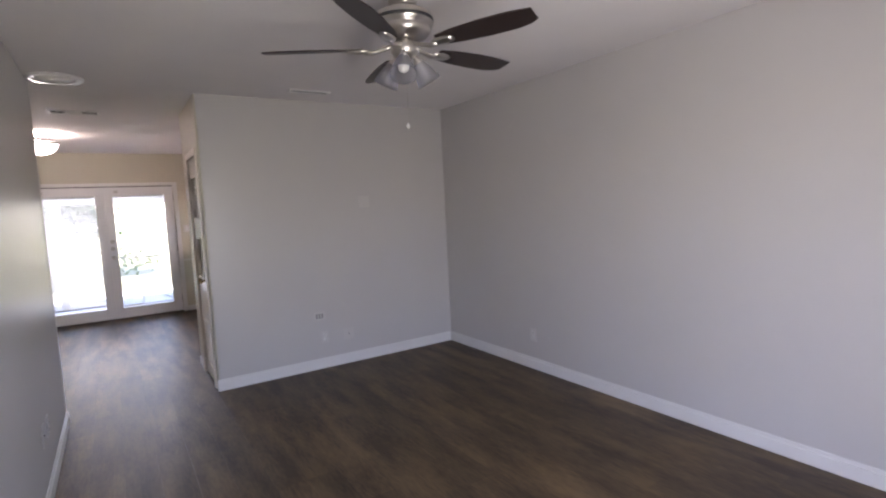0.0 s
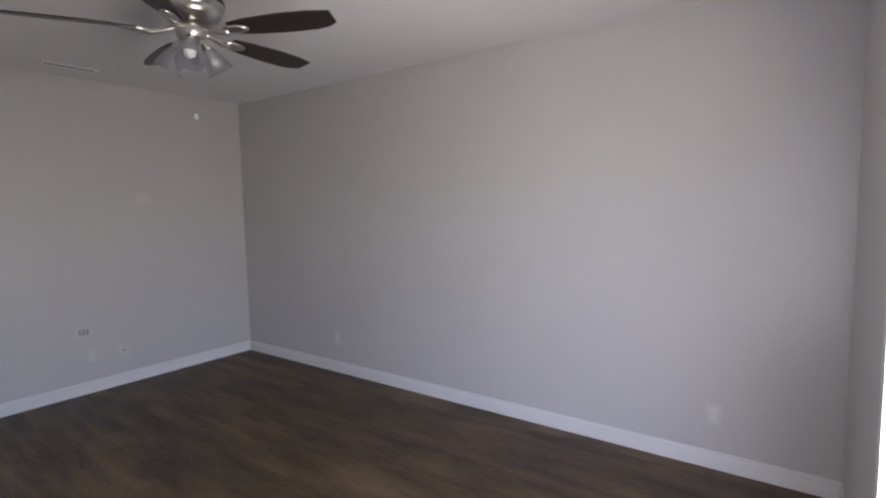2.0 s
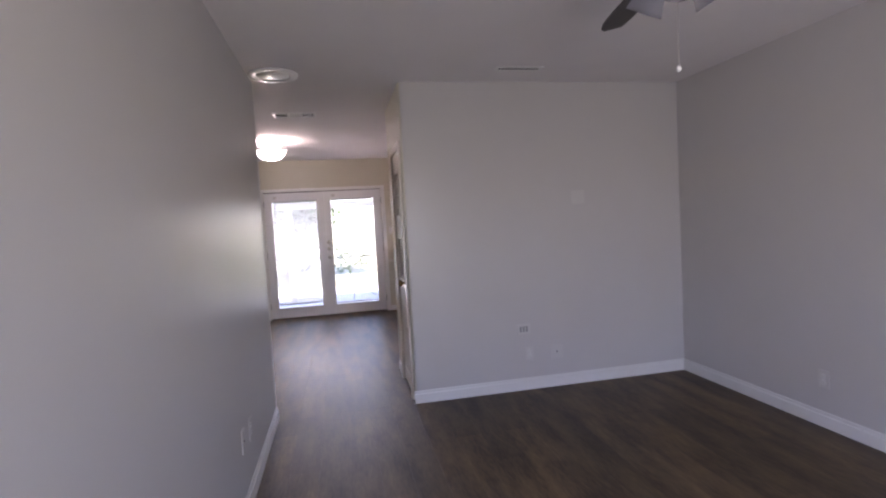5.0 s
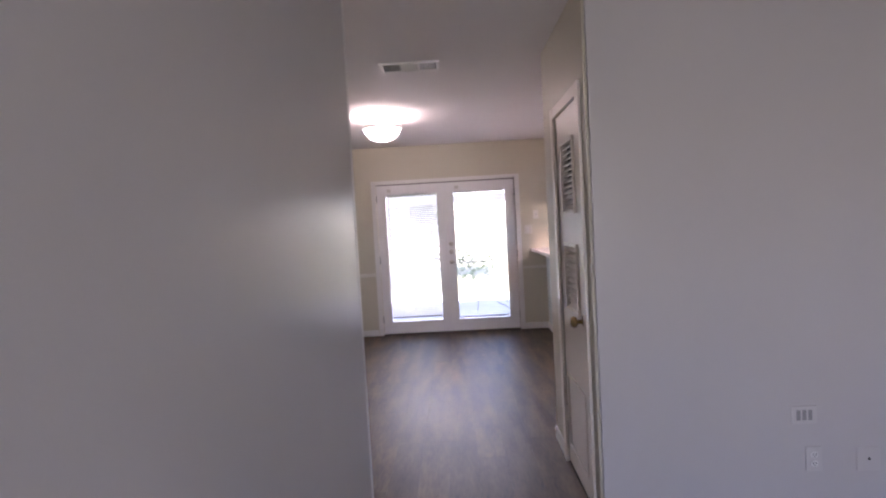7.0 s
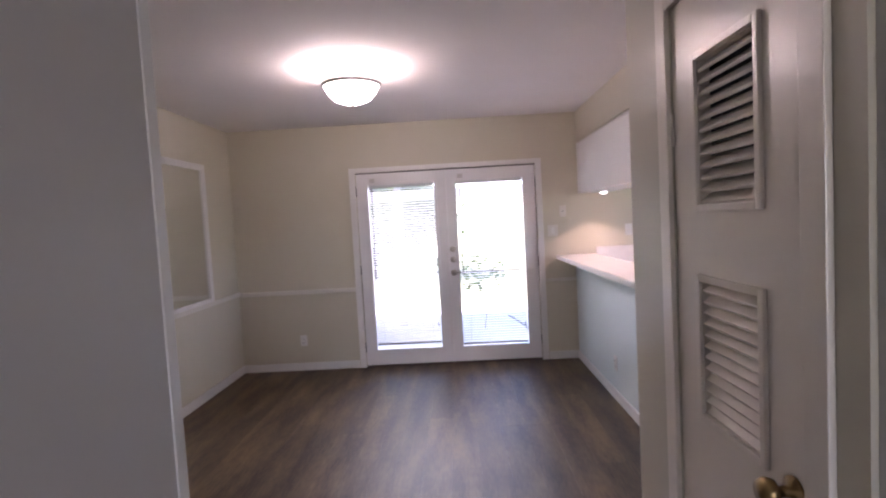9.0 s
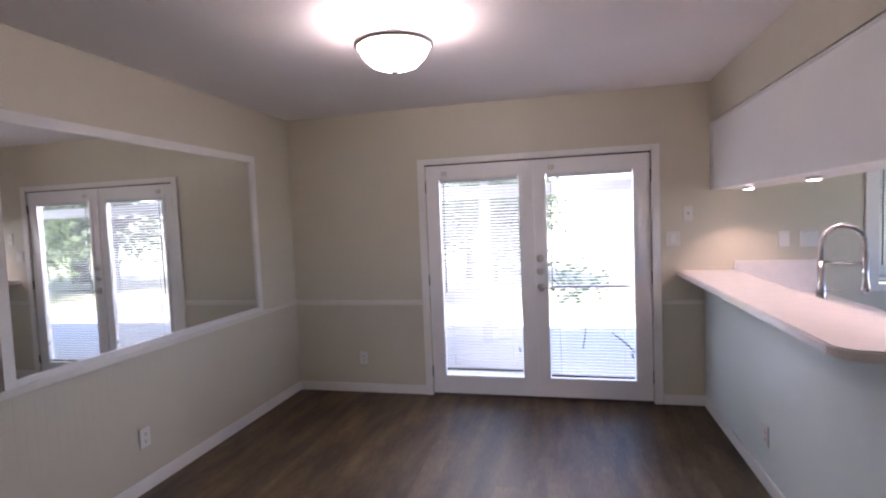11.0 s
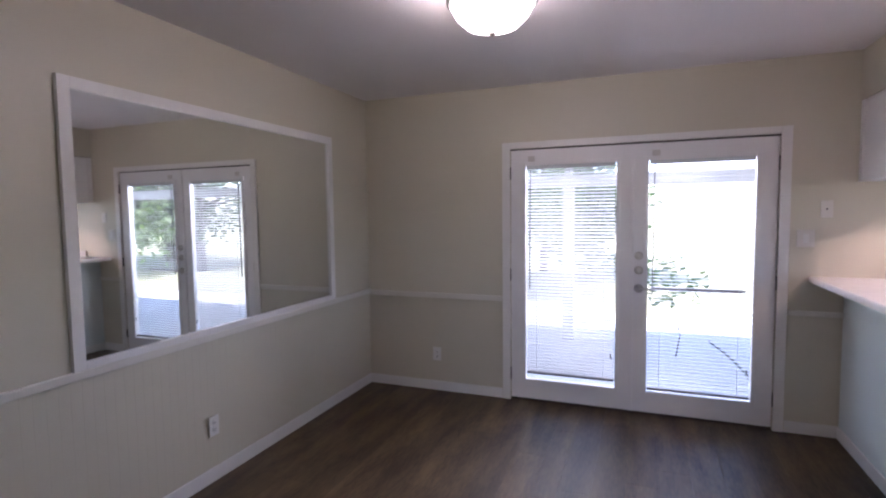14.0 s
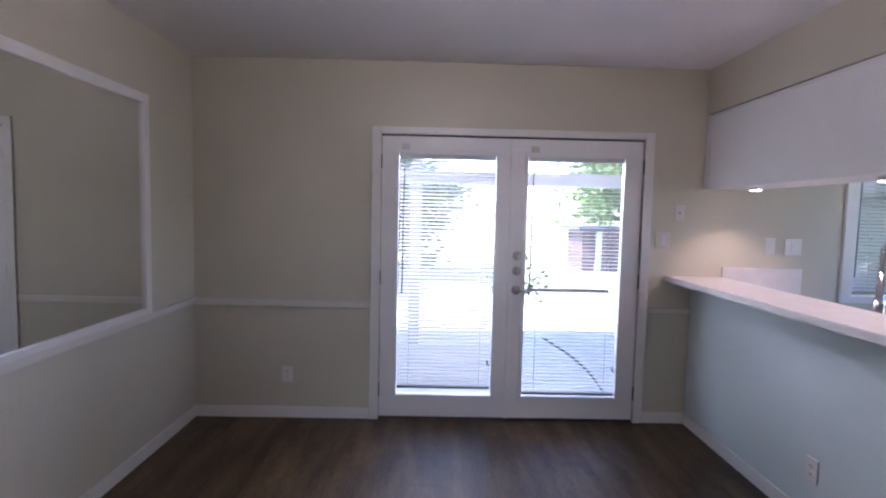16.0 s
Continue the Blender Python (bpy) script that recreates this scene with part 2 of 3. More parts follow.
structure("wall_living_left", boxes((XL - T, XL, YF - T, YS, 0, H), bevel=0.006), PAINT, "greige painted wall along the passage", "wall")
structure("wall_living_right", boxes((XR, XR + T, YF - T, YB + T, 0, H)), PAINT, "long plain greige painted wall", "wall")
WX0, WX1, WZ0, WZ1 = 0.95, 2.23, 0.35, 2.1
structure("wall_front", boxes((XL, WX0, YF - T, YF, 0, H), (WX1, XR, YF - T, YF, 0, H), (WX0, WX1, YF - T, YF, 0, WZ0), (WX0, WX1, YF - T, YF, WZ1, H)), PAINT, "greige painted front wall with a window", "wall")
structure("trim_front_window", boxes((WX1, WX1 + 0.07, YF + 0.001, YF + 0.018, WZ0 - 0.07, WZ1 + 0.07), (WX0 - 0.07, WX0, YF + 0.001, YF + 0.018, WZ0 - 0.07, WZ1 + 0.07), (WX0, WX1, YF + 0.001, YF + 0.016, WZ1, WZ1 + 0.07), (WX0, WX1, YF + 0.001, YF + 0.03, WZ0 - 0.07, WZ0)), TRIM, "white casing round the front window", "trim")
structure("wall_living_back", boxes((XC + 0.0125, XR, YB, YB + 0.02, 0, H), (XC + 0.1005, XR, YB + 0.02, YB + T, 0, H)), PAINT, "greige painted back wall of the living room", "wall")
CD0, CD1, CDZ = 5.935, 6.495, 2.085   # closet door
structure("wall_closet", boxes((XC, XC + 0.1, YB + 0.0205, CD0 - 0.004, 0, H), (XC, XC + 0.1, CD1 + 0.004, YC, 0, H), (XC, XC + 0.1, CD0 - 0.004, CD1 + 0.004, CDZ + 0.004, H)), CREAM, "beige painted closet wall beside the passage", "wall")
structure("wall_kitchen_front", boxes((XC + 0.1, KX, YC - 0.1, YC, 0, H)), CREAM, "beige painted kitchen wall behind the closet", "wall")
structure("wall_closet_inside", boxes((XC + 0.75, XC + 0.8, YB + T, YC - 0.1, 0, H)), CREAM, "plain painted back of the closet", "wall")
structure("wall_dining_front", boxes((DL - T, XL - T, YS - T, YS, 0, H)), CREAM, "beige painted wall behind the dining area", "wall")
structure("wall_dining_left", boxes((DL - T, DL, YS, DY + T, 0, H)), CREAM, "beige dining wall with a framed mirror", "wall")
FX0, FX1, FZ = -0.372, 1.512, 2.075   # french doors
KW0, KW1, KZ0, KZ1 = 3.05, 4.22, 0.95, 2.15
structure("wall_far", boxes((DL, FX0, DY, DY + T, 0, H), (FX0, FX1, DY, DY + T, FZ, H), (FX1, 1.93, DY, DY + T, 0, H)), CREAM, "beige painted far wall with french doors", "wall")
structure("wall_kitchen_far", boxes((1.93, KW0, DY, DY + T, 0, H), (KW0, KW1, DY, DY + T, 0, KZ0), (KW0, KW1, DY, DY + T, KZ1, H), (KW1, KX, DY, DY + T, 0, H)), CREAM, "beige kitchen wall with a window", "wall")
# the unseen opening in this wall is added for the kitchen fill lamp
structure("wall_kitchen_right", boxes((KX, KX + T, YC - 0.1, 8.3, 0, H), (KX, KX + T, 9.5, DY + T, 0, H), (KX, KX + T, 8.3, 9.5, 0, 0.95), (KX, KX + T, 8.3, 9.5, 2.05, H)), PALE, "kitchen side wall, paint paled in place of daylight", "wall")
structure("ceiling", boxes((DL - T, KX + T, YF - T, DY + T, H, H + 0.1)), CEIL, "flat white textured ceiling", "ceiling")
structure("half_wall", boxes((HX, HX + 0.11, 7.74, DY, 0, 1.06)), PALE, "pale half wall under the counter, daylight tint in its paint", "wall")
structure("soffit", boxes((1.95, 2.29, 7.2, DY, 2.262, H)), CREAM, "beige painted soffit above the hanging cabinet", "soffit")


def board(name, x0, x1, y0, y1, h, label, z0=0.0):
    """A skirting or rail with a bevelled, thinner top."""
    long_x = (x1 - x0) > (y1 - y0)
    if h > 0.09:
        # a flat board with a thinner moulded cap, set back on the room's side
        room = 1 if name.endswith(("left", "front")) else -1
        cap = (x0, x1, y0 if room > 0 else y0 + 0.007, y1 - 0.007 if room > 0 else y1, z0 + h * 0.76, z0 + h) if long_x else (x0 if room > 0 else x0 + 0.007, x1 - 0.007 if room > 0 else x1, y0, y1, z0 + h * 0.76, z0 + h)
        return structure(name, boxes((x0, x1, y0, y1, z0, z0 + h * 0.76), cap, bevel=0.003), TRIM, label, "trim")
    return structure(name, boxes((x0, x1, y0, y1, z0, z0 + h), bevel=min(0.006, h / 6)), RAIL if h < 0.06 else TRIM, label, "trim")


B = "tall white painted baseboard"
board("baseboard_living_left", XL + 0.001, XL + 0.016, YF, YS + 0.014, 0.102, B)
board("baseboard_living_right", XR - 0.016, XR - 0.001, YF, YB - 0.001, 0.102, B)
board("baseboard_living_back", XC - 0.012, XR - 0.016, YB - 0.016, YB - 0.001, 0.102, B)
board("baseboard_living_front", WX1 + 0.1, XR - 0.016, YF + 0.001, YF + 0.016, 0.102, B)
B = "low white painted baseboard"
board("baseboard_closet_end", XC - 0.012, XC - 0.001, CD1 + 0.08, YC, 0.085, B)
board("baseboard_dining_left", DL + 0.001, DL + 0.013, YS, DY - 0.001, 0.085, B)
board("baseboard_far", DL + 0.013, FX0 - 0.07, DY - 0.013, DY - 0.001, 0.085, B)
board("baseboard_far_short", FX1 + 0.07, HX - 0.013, DY - 0.013, DY - 0.001, 0.085, B)
board("baseboard_half_wall", HX - 0.013, HX - 0.001, 7.74, DY - 0.001, 0.085, B)
R = "white painted chair rail"
board("chair_rail_far", DL + 0.022, FX0 - 0.07, DY - 0.02, DY - 0.001, 0.045, R, 0.825)
board("chair_rail_far_short", FX1 + 0.07, HX - 0.001, DY - 0.02, DY - 0.001, 0.035, R, 0.83)
board("chair_rail_left", DL + 0.001, DL + 0.022, YS, DY - 0.001, 0.042, R, 0.838)
structure("trim_passage_corner", boxes((XL + 0.0005, XL + 0.004, YS - 0.025, YS + 0.002, 0.126, H - 0.001), bevel=0.001), TRIM, "white corner trim at the passage", "trim")
# french door casing, head and jambs
structure("door_casing", boxes((FX0 - 0.065, FX0, DY - 0.018, DY - 0.001, 0, FZ + 0.05), (FX1, FX1 + 0.065, DY - 0.018, DY - 0.001, 0, FZ + 0.05), (FX0, FX1, DY - 0.016, DY - 0.001, FZ, FZ + 0.05), bevel=0.003), TRIM, "white casing round the french doors", "trim")
structure("door_jamb", boxes((FX0 + 0.0005, FX0 + 0.022, DY + 0.05, DY + T, 0.019, FZ - 0.0005), (FX1 - 0.022, FX1 - 0.0005, DY + 0.05, DY + T, 0.019, FZ - 0.0005), (FX0 + 0.022, FX1 - 0.022, DY + 0.05, DY + T, FZ - 0.03, FZ - 0.0005)), TRIM, "white jamb behind the french doors", "trim")
# shadow line at the door head, built as a dark strip
structure("door_weatherstrip", boxes((FX0, FX1, DY + 0.008, DY + 0.03, FZ - 0.0125, FZ - 0.001)), DARK_FILL, "dark strip drawn as the shadow line above the doors", "trim")
structure("door_threshold", boxes((FX0, FX1, DY + 0.02, DY + T + 0.05, 0.0, 0.018), bevel=0.003), DARKMETAL, "dark metal threshold under the french doors", "threshold")
structure("closet_casing", boxes((XC - 0.016, XC - 0.001, CD0 - 0.065, CD0, 0, CDZ + 0.06), (XC - 0.016, XC - 0.001, CD1, CD1 + 0.065, 0, CDZ + 0.06), (XC - 0.014, XC - 0.001, CD0, CD1, CDZ, CDZ + 0.06), bevel=0.003), CLOSET, "ivory casing round the louvred closet door", "trim")
structure("floor_slab", boxes((DL - T, KX + T, YF - T, DY + T, -0.12, -0.008)), SUB, "dark floor slab under the planks", "floor")


# ---- french doors with blinds ----
def blind(parent, x0, x1, y, z0, z1, tilt, pitch=0.0262, width=0.025, wand=True):
    bl = part("blind", boxes((x0, x1, y - 0.014, y + 0.014, z1 - 0.03, z1), bevel=0.003), SLAT, parent, "white horizontal mini blind, lowered")
    me = mesh_of("slat", boxes((x0 + 0.004, x1 - 0.004, -width / 2, width / 2, -0.0006, 0.0006)), SLAT)
    z = z0 + 0.045
    while z < z1 - 0.04:
        s = new("slat", me)
        s.parent = bl
        s.matrix_local = pose(0, y, z, tilt + random.uniform(-1.5, 1.5), 0, 0)
        z += pitch
    part("bottom_rail", boxes((x0 + 0.002, x1 - 0.002, y - 0.013, y + 0.013, z0 + 0.012, z0 + 0.03), bevel=0.002), GREYM, bl, "grey bottom rail")
    for fx in (0.12, 0.88):
        xx = x0 + (x1 - x0) * fx
        part("ladder_cord", tube([(xx, y - 0.014, z0 + 0.03), (xx, y - 0.014, z1 - 0.02)], 0.0012, 5), SLAT, bl)
    if wand:
        part("tilt_wand", tube([(x0 + 0.035, y - 0.02, z1 - 0.03), (x0 + 0.03, y - 0.022, z1 - 0.6), (x0 + 0.028, y - 0.02, z1 - 1.0)], 0.005, 6), CORD, bl, "grey tilt wand")
        part("cord_tassel", boxes((x1 - 0.03, x1 - 0.02, y - 0.03, y - 0.02, z0 + 0.2, z0 + 0.235), (x1 - 0.018, x1 - 0.012, y - 0.03, y - 0.02, z0 + 0.19, z0 + 0.21), bevel=0.002), CORD, bl, "small dark cord tassels")
    return bl


def french_door(x0, x1, p0, p1, tilt, handle_x, hinge_x, label):
    d = thing("french_door", label, "door", pose(0, DY, 0), "french doors")
    ya, yb, z0, z1, pz0, pz1 = 0.004, 0.048, 0.02, FZ - 0.013, 0.185, 1.935
    part("door_leaf", boxes((x0, p0, ya, yb, z0, z1), (p1, x1, ya, yb, z0, z1), (p0, p1, ya, yb, z0, pz0), (p0, p1, ya, yb, pz1, z1)), DOORW, d, "white painted door leaf")
    part("glazing_bead", boxes((p0 - 0.028, p0, ya - 0.012, ya - 0.0005, pz0 - 0.028, pz1 + 0.028), (p1, p1 + 0.028, ya - 0.012, ya - 0.0005, pz0 - 0.028, pz1 + 0.028), (p0, p1, ya - 0.012, ya - 0.0005, pz0 - 0.028, pz0), (p0, p1, ya - 0.012, ya - 0.0005, pz1, pz1 + 0.028), bevel=0.003), DOORW, d)
    g = part("glass", boxes((p0, p1, 0.036, 0.040, pz0, pz1)), GLASS, d, "clear glass pane")
    g.visible_shadow = False
    blind(d, p0 + 0.006, p1 - 0.006, 0.014, pz0 if handle_x else pz0 + 0.035, pz1, tilt)
    part("tilt_control", boxes((p0 + 0.02, p0 + 0.075, ya - 0.014, ya - 0.0005, pz1 + 0.032, pz1 + 0.075), bevel=0.003), IVORY, d, "small grey blind control")
    for z in (0.22, 1.05, 1.88):
        part("hinge", boxes((hinge_x - 0.009, hinge_x + 0.009, -0.012, 0.003, z - 0.05, z + 0.05), bevel=0.003), DARKMETAL, d, "dark metal hinge")
    if handle_x:
        for z in (1.225, 1.115):
            part("deadbolt", lathe([(0, 0.0), (0.032, 0.0), (0.032, 0.012), (0.02, 0.02), (0.0, 0.022)], 20, pose(handle_x, 0.003, z, 90)), NICKEL, d, "round nickel deadbolt", True)
            part("thumb_turn", boxes((handle_x - 0.005, handle_x + 0.005, -0.04, -0.018, z - 0.018, z + 0.018), bevel=0.002), NICKEL, d)
        z = 0.975
        h = part("lever_handle", lathe([(0, 0.0), (0.033, 0.0), (0.033, 0.01), (0.014, 0.018), (0.012, 0.05), (0.0, 0.052)], 20, pose(handle_x, 0.003, z, 90)), NICKEL, d, "nickel lever handle", True)
        part("lever", tube([(handle_x, -0.048, z), (handle_x + 0.04, -0.052, z + 0.003), (handle_x + 0.11, -0.046, z - 0.002)], [0.009, 0.008, 0.006]), NICKEL, h, "", True)
    return d


french_door(-0.366, 0.563, -0.245, 0.452, 32, None, FX0 - 0.002, "white french door leaf with a lowered half-closed blind")
french_door(0.569, 1.506, 0.680, 1.375, 5, 0.618, FX1 + 0.002, "white french door leaf with nickel lever and open blind")
structure("door_astragal", boxes((0.553, 0.579, DY - 0.012, DY + 0.0035, 0.02, FZ - 0.014), bevel=0.003), DOORW, "white strip where the french doors meet", "trim")
# dark horizontal bar at lever height behind the right pane
glass_bar = thing("storm_door", "dark bar just outside the glass door", "rail")
part("push_bar", tube([(0.70, DY + 0.2, 0.95), (1.36, DY + 0.2, 0.95)], 0.012), DARKMETAL, glass_bar, "dark crossbar")
for xx in (0.72, 1.34):
    part("bracket", tube([(xx, DY + 0.2, 0.95), (xx, DY + T + 0.0, 0.95)], 0.008), DARKMETAL, glass_bar)


# ---- kitchen window ----
kw = thing("kitchen_window", "white framed kitchen window with a lowered blind", "window", pose(0, DY, 0))
part("window_frame", boxes((KW0 - 0.055, KW0 + 0.03, -0.018, 0.05, KZ0 - 0.02, KZ1 + 0.055), (KW1 - 0.03, KW1 + 0.055, -0.018, 0.05, KZ0 - 0.02, KZ1 + 0.055), (KW0 + 0.03, KW1 - 0.03, -0.018, 0.05, KZ1 - 0.03, KZ1 + 0.055), (KW0 + 0.03, KW1 - 0.03, -0.018, 0.05, KZ0 - 0.02, KZ0 + 0.03), bevel=0.003), TRIM, kw, "white frame")
part("sash_bar", boxes((KW0 + 0.03, KW1 - 0.03, 0.05, 0.075, 1.02, 1.04), bevel=0.002), DARKMETAL, kw, "dark sash bar")
kg = part("glass", boxes((KW0 + 0.03, KW1 - 0.03, 0.08, 0.084, KZ0 + 0.03, KZ1 - 0.03)), GLASS, kw, "clear glass pane")
kg.visible_shadow = False
blind(kw, KW0 + 0.035, KW1 - 0.035, 0.03, KZ0 + 0.03, KZ1 - 0.03, 58)

# ---- wall mirror ----
mr = thing("wall_mirror", "large wall mirror in a flat white frame", "mirror", pose(DL, 0, 0))
MY0, MY1, MZ0, MZ1 = 7.735, 9.80, 0.88, 2.175
part("mirror_glass", boxes((0.002, 0.008, MY0 + 0.05, MY1 - 0.05, MZ0 + 0.03, MZ1 - 0.05)), mirror_mat, mr, "silvered mirror glass")
for r in ((0.001, 0.024, MY0, MY0 + 0.055, MZ0, MZ1), (0.001, 0.024, MY1 - 0.055, MY1, MZ0, MZ1), (0.001, 0.023, MY0 + 0.055, MY1 - 0.055, MZ1 - 0.055, MZ1), (0.001, 0.023, MY0 + 0.055, MY1 - 0.055, MZ0, MZ0 + 0.035)):
    part("frame_rail", boxes(r, bevel=0.003), TRIM, mr)

# ---- louvred closet door ----
cd = thing("closet_door", "ivory louvred closet door with a brass knob", "door", pose(XC, 0, 0))
L0, L1 = 6.085, 6.345
lz = ((1.535, 1.90), (0.985, 1.335))
x0, x1 = 0.004, 0.036
part("door_leaf", boxes((x0, x1, CD0, L0, 0.012, CDZ), (x0, x1, L1, CD1, 0.012, CDZ), (x0, x1, L0, L1, 0.012, lz[1][0]), (x0, x1, L0, L1, lz[1][1], lz[0][0]), (x0, x1, L0, L1, lz[0][1], CDZ)), CLOSET, cd, "ivory painted leaf")
# near-black sheet gives the louvre gaps their shade
part("backing", boxes((0.034, 0.0355, L0 + 0.001, L1 - 0.001, 0.99, 1.895)), DARK_FILL, cd, "dark sheet painted as the shade behind the louvres")
slat_me = mesh_of("louvre", boxes((-0.02, 0.02, L0 + 0.002, L1 - 0.002, -0.0045, 0.0045), bevel=0.002), CLOSET)
for a, b in lz:
    part("louvre_frame", boxes((x0 - 0.012, x0 - 0.0005, L0 - 0.018, L0, a - 0.018, b + 0.018), (x0 - 0.012, x0 - 0.0005, L1, L1 + 0.018, a - 0.018, b + 0.018), (x0 - 0.012, x0 - 0.0005, L0, L1, a - 0.018, a), (x0 - 0.012, x0 - 0.0005, L0, L1, b, b + 0.018), bevel=0.003), CLOSET, cd)
    n = 12
    for i in range(n):
        s = new("louvre", slat_me)
        s.parent = cd
        s.matrix_local = pose(0.020, 0, a + (i + 0.5) * (b - a) / n, 0, -40, 0)
part("lower_panel", boxes((x0 - 0.010, x0 - 0.0005, CD0 + 0.07, CD1 - 0.07, 0.56, 0.575), (x0 - 0.010, x0 - 0.0005, CD0 + 0.07, CD0 + 0.085, 0.15, 0.56), (x0 - 0.010, x0 - 0.0005, CD1 - 0.085, CD1 - 0.07, 0.15, 0.56), (x0 - 0.010, x0 - 0.0005, CD0 + 0.07, CD1 - 0.07, 0.135, 0.15), bevel=0.003), CLOSET, cd, "raised moulding")
k = part("knob", lathe([(0, 0), (0.03, 0), (0.03, 0.006), (0.011, 0.012), (0.011, 0.035), (0.026, 0.042), (0.030, 0.056), (0.024, 0.068), (0, 0.071)], 24, pose(x0, 5.99, 0.965, 0, -90, 0)), BRASS, cd, "aged brass knob", True)
for z in (0.3, 1.75):
    part("hinge", boxes((x0 - 0.008, x0 - 0.0005, CD1 - 0.008, CD1 + 0.004, z - 0.045, z + 0.045), bevel=0.002), CLOSET, cd)

# ---- counter, cabinet, sink and faucet ----
ct = bmesh.new()
CX0, CX1, CY0, CZ0, CZ1 = 1.70, 2.11, 7.87, 1.062, 1.102
outline = [(CX1, DY - 0.002), (CX0, DY - 0.002)] + [(CX0 + 0.10 - 0.10 * math.cos(a), CY0 + 0.10 - 0.10 * math.sin(a)) for a in (math.pi / 2 * i / 6 for i in range(7))] + [(CX1, CY0)]
lo, hi = [ct.verts.new((x, y, CZ0)) for x, y in outline], [ct.verts.new((x, y, CZ1)) for x, y in outline]
ct.faces.new(lo), ct.faces.new(hi)
for i in range(len(outline)):
    j = (i + 1) % len(outline)
    ct.faces.new((lo[i], lo[j], hi[j], hi[i]))
bmesh.ops.recalc_face_normals(ct, faces=ct.faces)
bmesh.ops.bevel(ct, geom=ct.edges[:], offset=0.006, segments=2, affect="EDGES")
counter = thing("counter", "white laminate counter on a half wall", "counter")
part("worktop", ct, COUNTER, counter, "white laminate top")
part("edge_band", boxes((CX0 - 0.003, CX0 - 0.0004, CY0 + 0.10, DY - 0.003, CZ0 + 0.004, CZ1 - 0.004), bevel=0.0008), COUNTER, counter)
base = thing("base_cabinet", "white base cabinet with a lower laminate top", "cabinet")
part("body", boxes((HX + 0.112, 2.66, 7.76, DY - 0.003, 0.0, 0.889), bevel=0.003), CABINET, base, "white cabinet body")
part("worktop", boxes((HX + 0.112, 2.70, 7.74, DY - 0.003, 0.89, 0.93), bevel=0.004), COUNTER, base, "white laminate top")
tagged(part("backsplash", boxes((2.115, 2.70, DY - 0.02, DY - 0.002, 0.931, 1.172), bevel=0.003), COUNTER), "white backsplash strip along the counter", "backsplash")
sink = thing("sink", "steel sink with a dark rim in the counter", "sink", pose(2.42, 8.62, 0.93))
part("rim", boxes((-0.2, 0.2, -0.28, -0.25, 0.001, 0.008), (-0.2, 0.2, 0.25, 0.28, 0.001, 0.008), (-0.2, -0.17, -0.25, 0.25, 0.001, 0.008), (0.17, 0.2, -0.25, 0.25, 0.001, 0.008), bevel=0.002), STEEL, sink, "steel rim")
# no real depth: the bowl's shade is a flat dark sheet
part("bowl", boxes((-0.169, 0.169, -0.249, 0.249, 0.001, 0.003)), DARK_FILL, sink, "flat dark sheet for the bowl's shaded depth")

fa = thing("faucet", "tall spring-neck kitchen faucet of polished steel", "faucet", pose(2.17, 9.12, 0.93, 0, 0, -38))
part("base_plate", boxes((-0.03, 0.10, -0.03, 0.03, 0.001, 0.010), bevel=0.004), CHROME, fa)
part("body", lathe([(0, 0.01), (0.022, 0.01), (0.022, 0.22), (0.016, 0.225), (0.016, 0.35), (0.0, 0.35)], 20), CHROME, fa, "", True)
arch = [(0, 0, 0.35), (0, 0, 0.44)] + [(0.095 - 0.095 * math.cos(a), 0, 0.44 + 0.10 * math.sin(a)) for a in (math.pi * i / 14 for i in range(1, 14))] + [(0.19, 0, 0.44), (0.19, 0, 0.35)]
part("hose", tube(arch, 0.008, 8), CHROME, fa, "", True)
coil = []
dist = [0.0]
for a, b in zip(arch, arch[1:]):
    dist.append(dist[-1] + (Vector(b) - Vector(a)).length)
for i in range(0, 601):
    s = dist[-1] * i / 600
    j = max(k2 for k2 in range(len(dist)) if dist[k2] <= s + 1e-9)
    j = min(j, len(arch) - 2)
    p = Vector(arch[j]).lerp(Vector(arch[j + 1]), (s - dist[j]) / (dist[j + 1] - dist[j]))
    d = (Vector(arch[j + 1]) - Vector(arch[j])).normalized()
    side = Vector((0, 1, 0))
    up = d.cross(side)
    ang = i / 600 * 2 * math.pi * 42
    coil.append(p + (side * math.cos(ang) + up * math.sin(ang)) * 0.013)
part("spring", tube(coil, 0.003, 5), CHROME, fa, "coiled steel spring", True)
part("support_arm", tube([(0.0, 0, 0.345), (0.19, 0, 0.345)], 0.007), CHROME, fa, "", True)
part("spray_head", lathe([(0, 0.19), (0.021, 0.19), (0.021, 0.22), (0.014, 0.26), (0.014, 0.37), (0, 0.37)], 18, pose(0.19, 0, 0)), CHROME, fa, "", True)
part("lever", tube([(0.02, 0, 0.19), (0.06, 0, 0.192), (0.10, 0.0, 0.195)], 0.005), CHROME, fa, "", True)

hc = thing("hanging_cabinet", "long white hanging cabinet above the counter", "cabinet")
part("body", boxes((1.957, 2.285, 7.2, DY - 0.003, 1.735, 2.255), bevel=0.003), CABINET, hc, "white cabinet body")
part("end_strip", boxes((1.950, 1.9565, DY - 0.05, DY - 0.003, 1.735, 2.255)), CABINET, hc)
part("top_strip", boxes((1.952, 1.9565, 7.2, DY - 0.05, 2.238, 2.255), bevel=0.002), TRIM, hc)
# groove filled with a dark strip that paints its shade
part("shadow_gap", boxes((1.965, 2.28, 7.2, DY - 0.003, 2.2555, 2.2615)), DARK_FILL, hc, "dark strip painted as shade under the soffit")
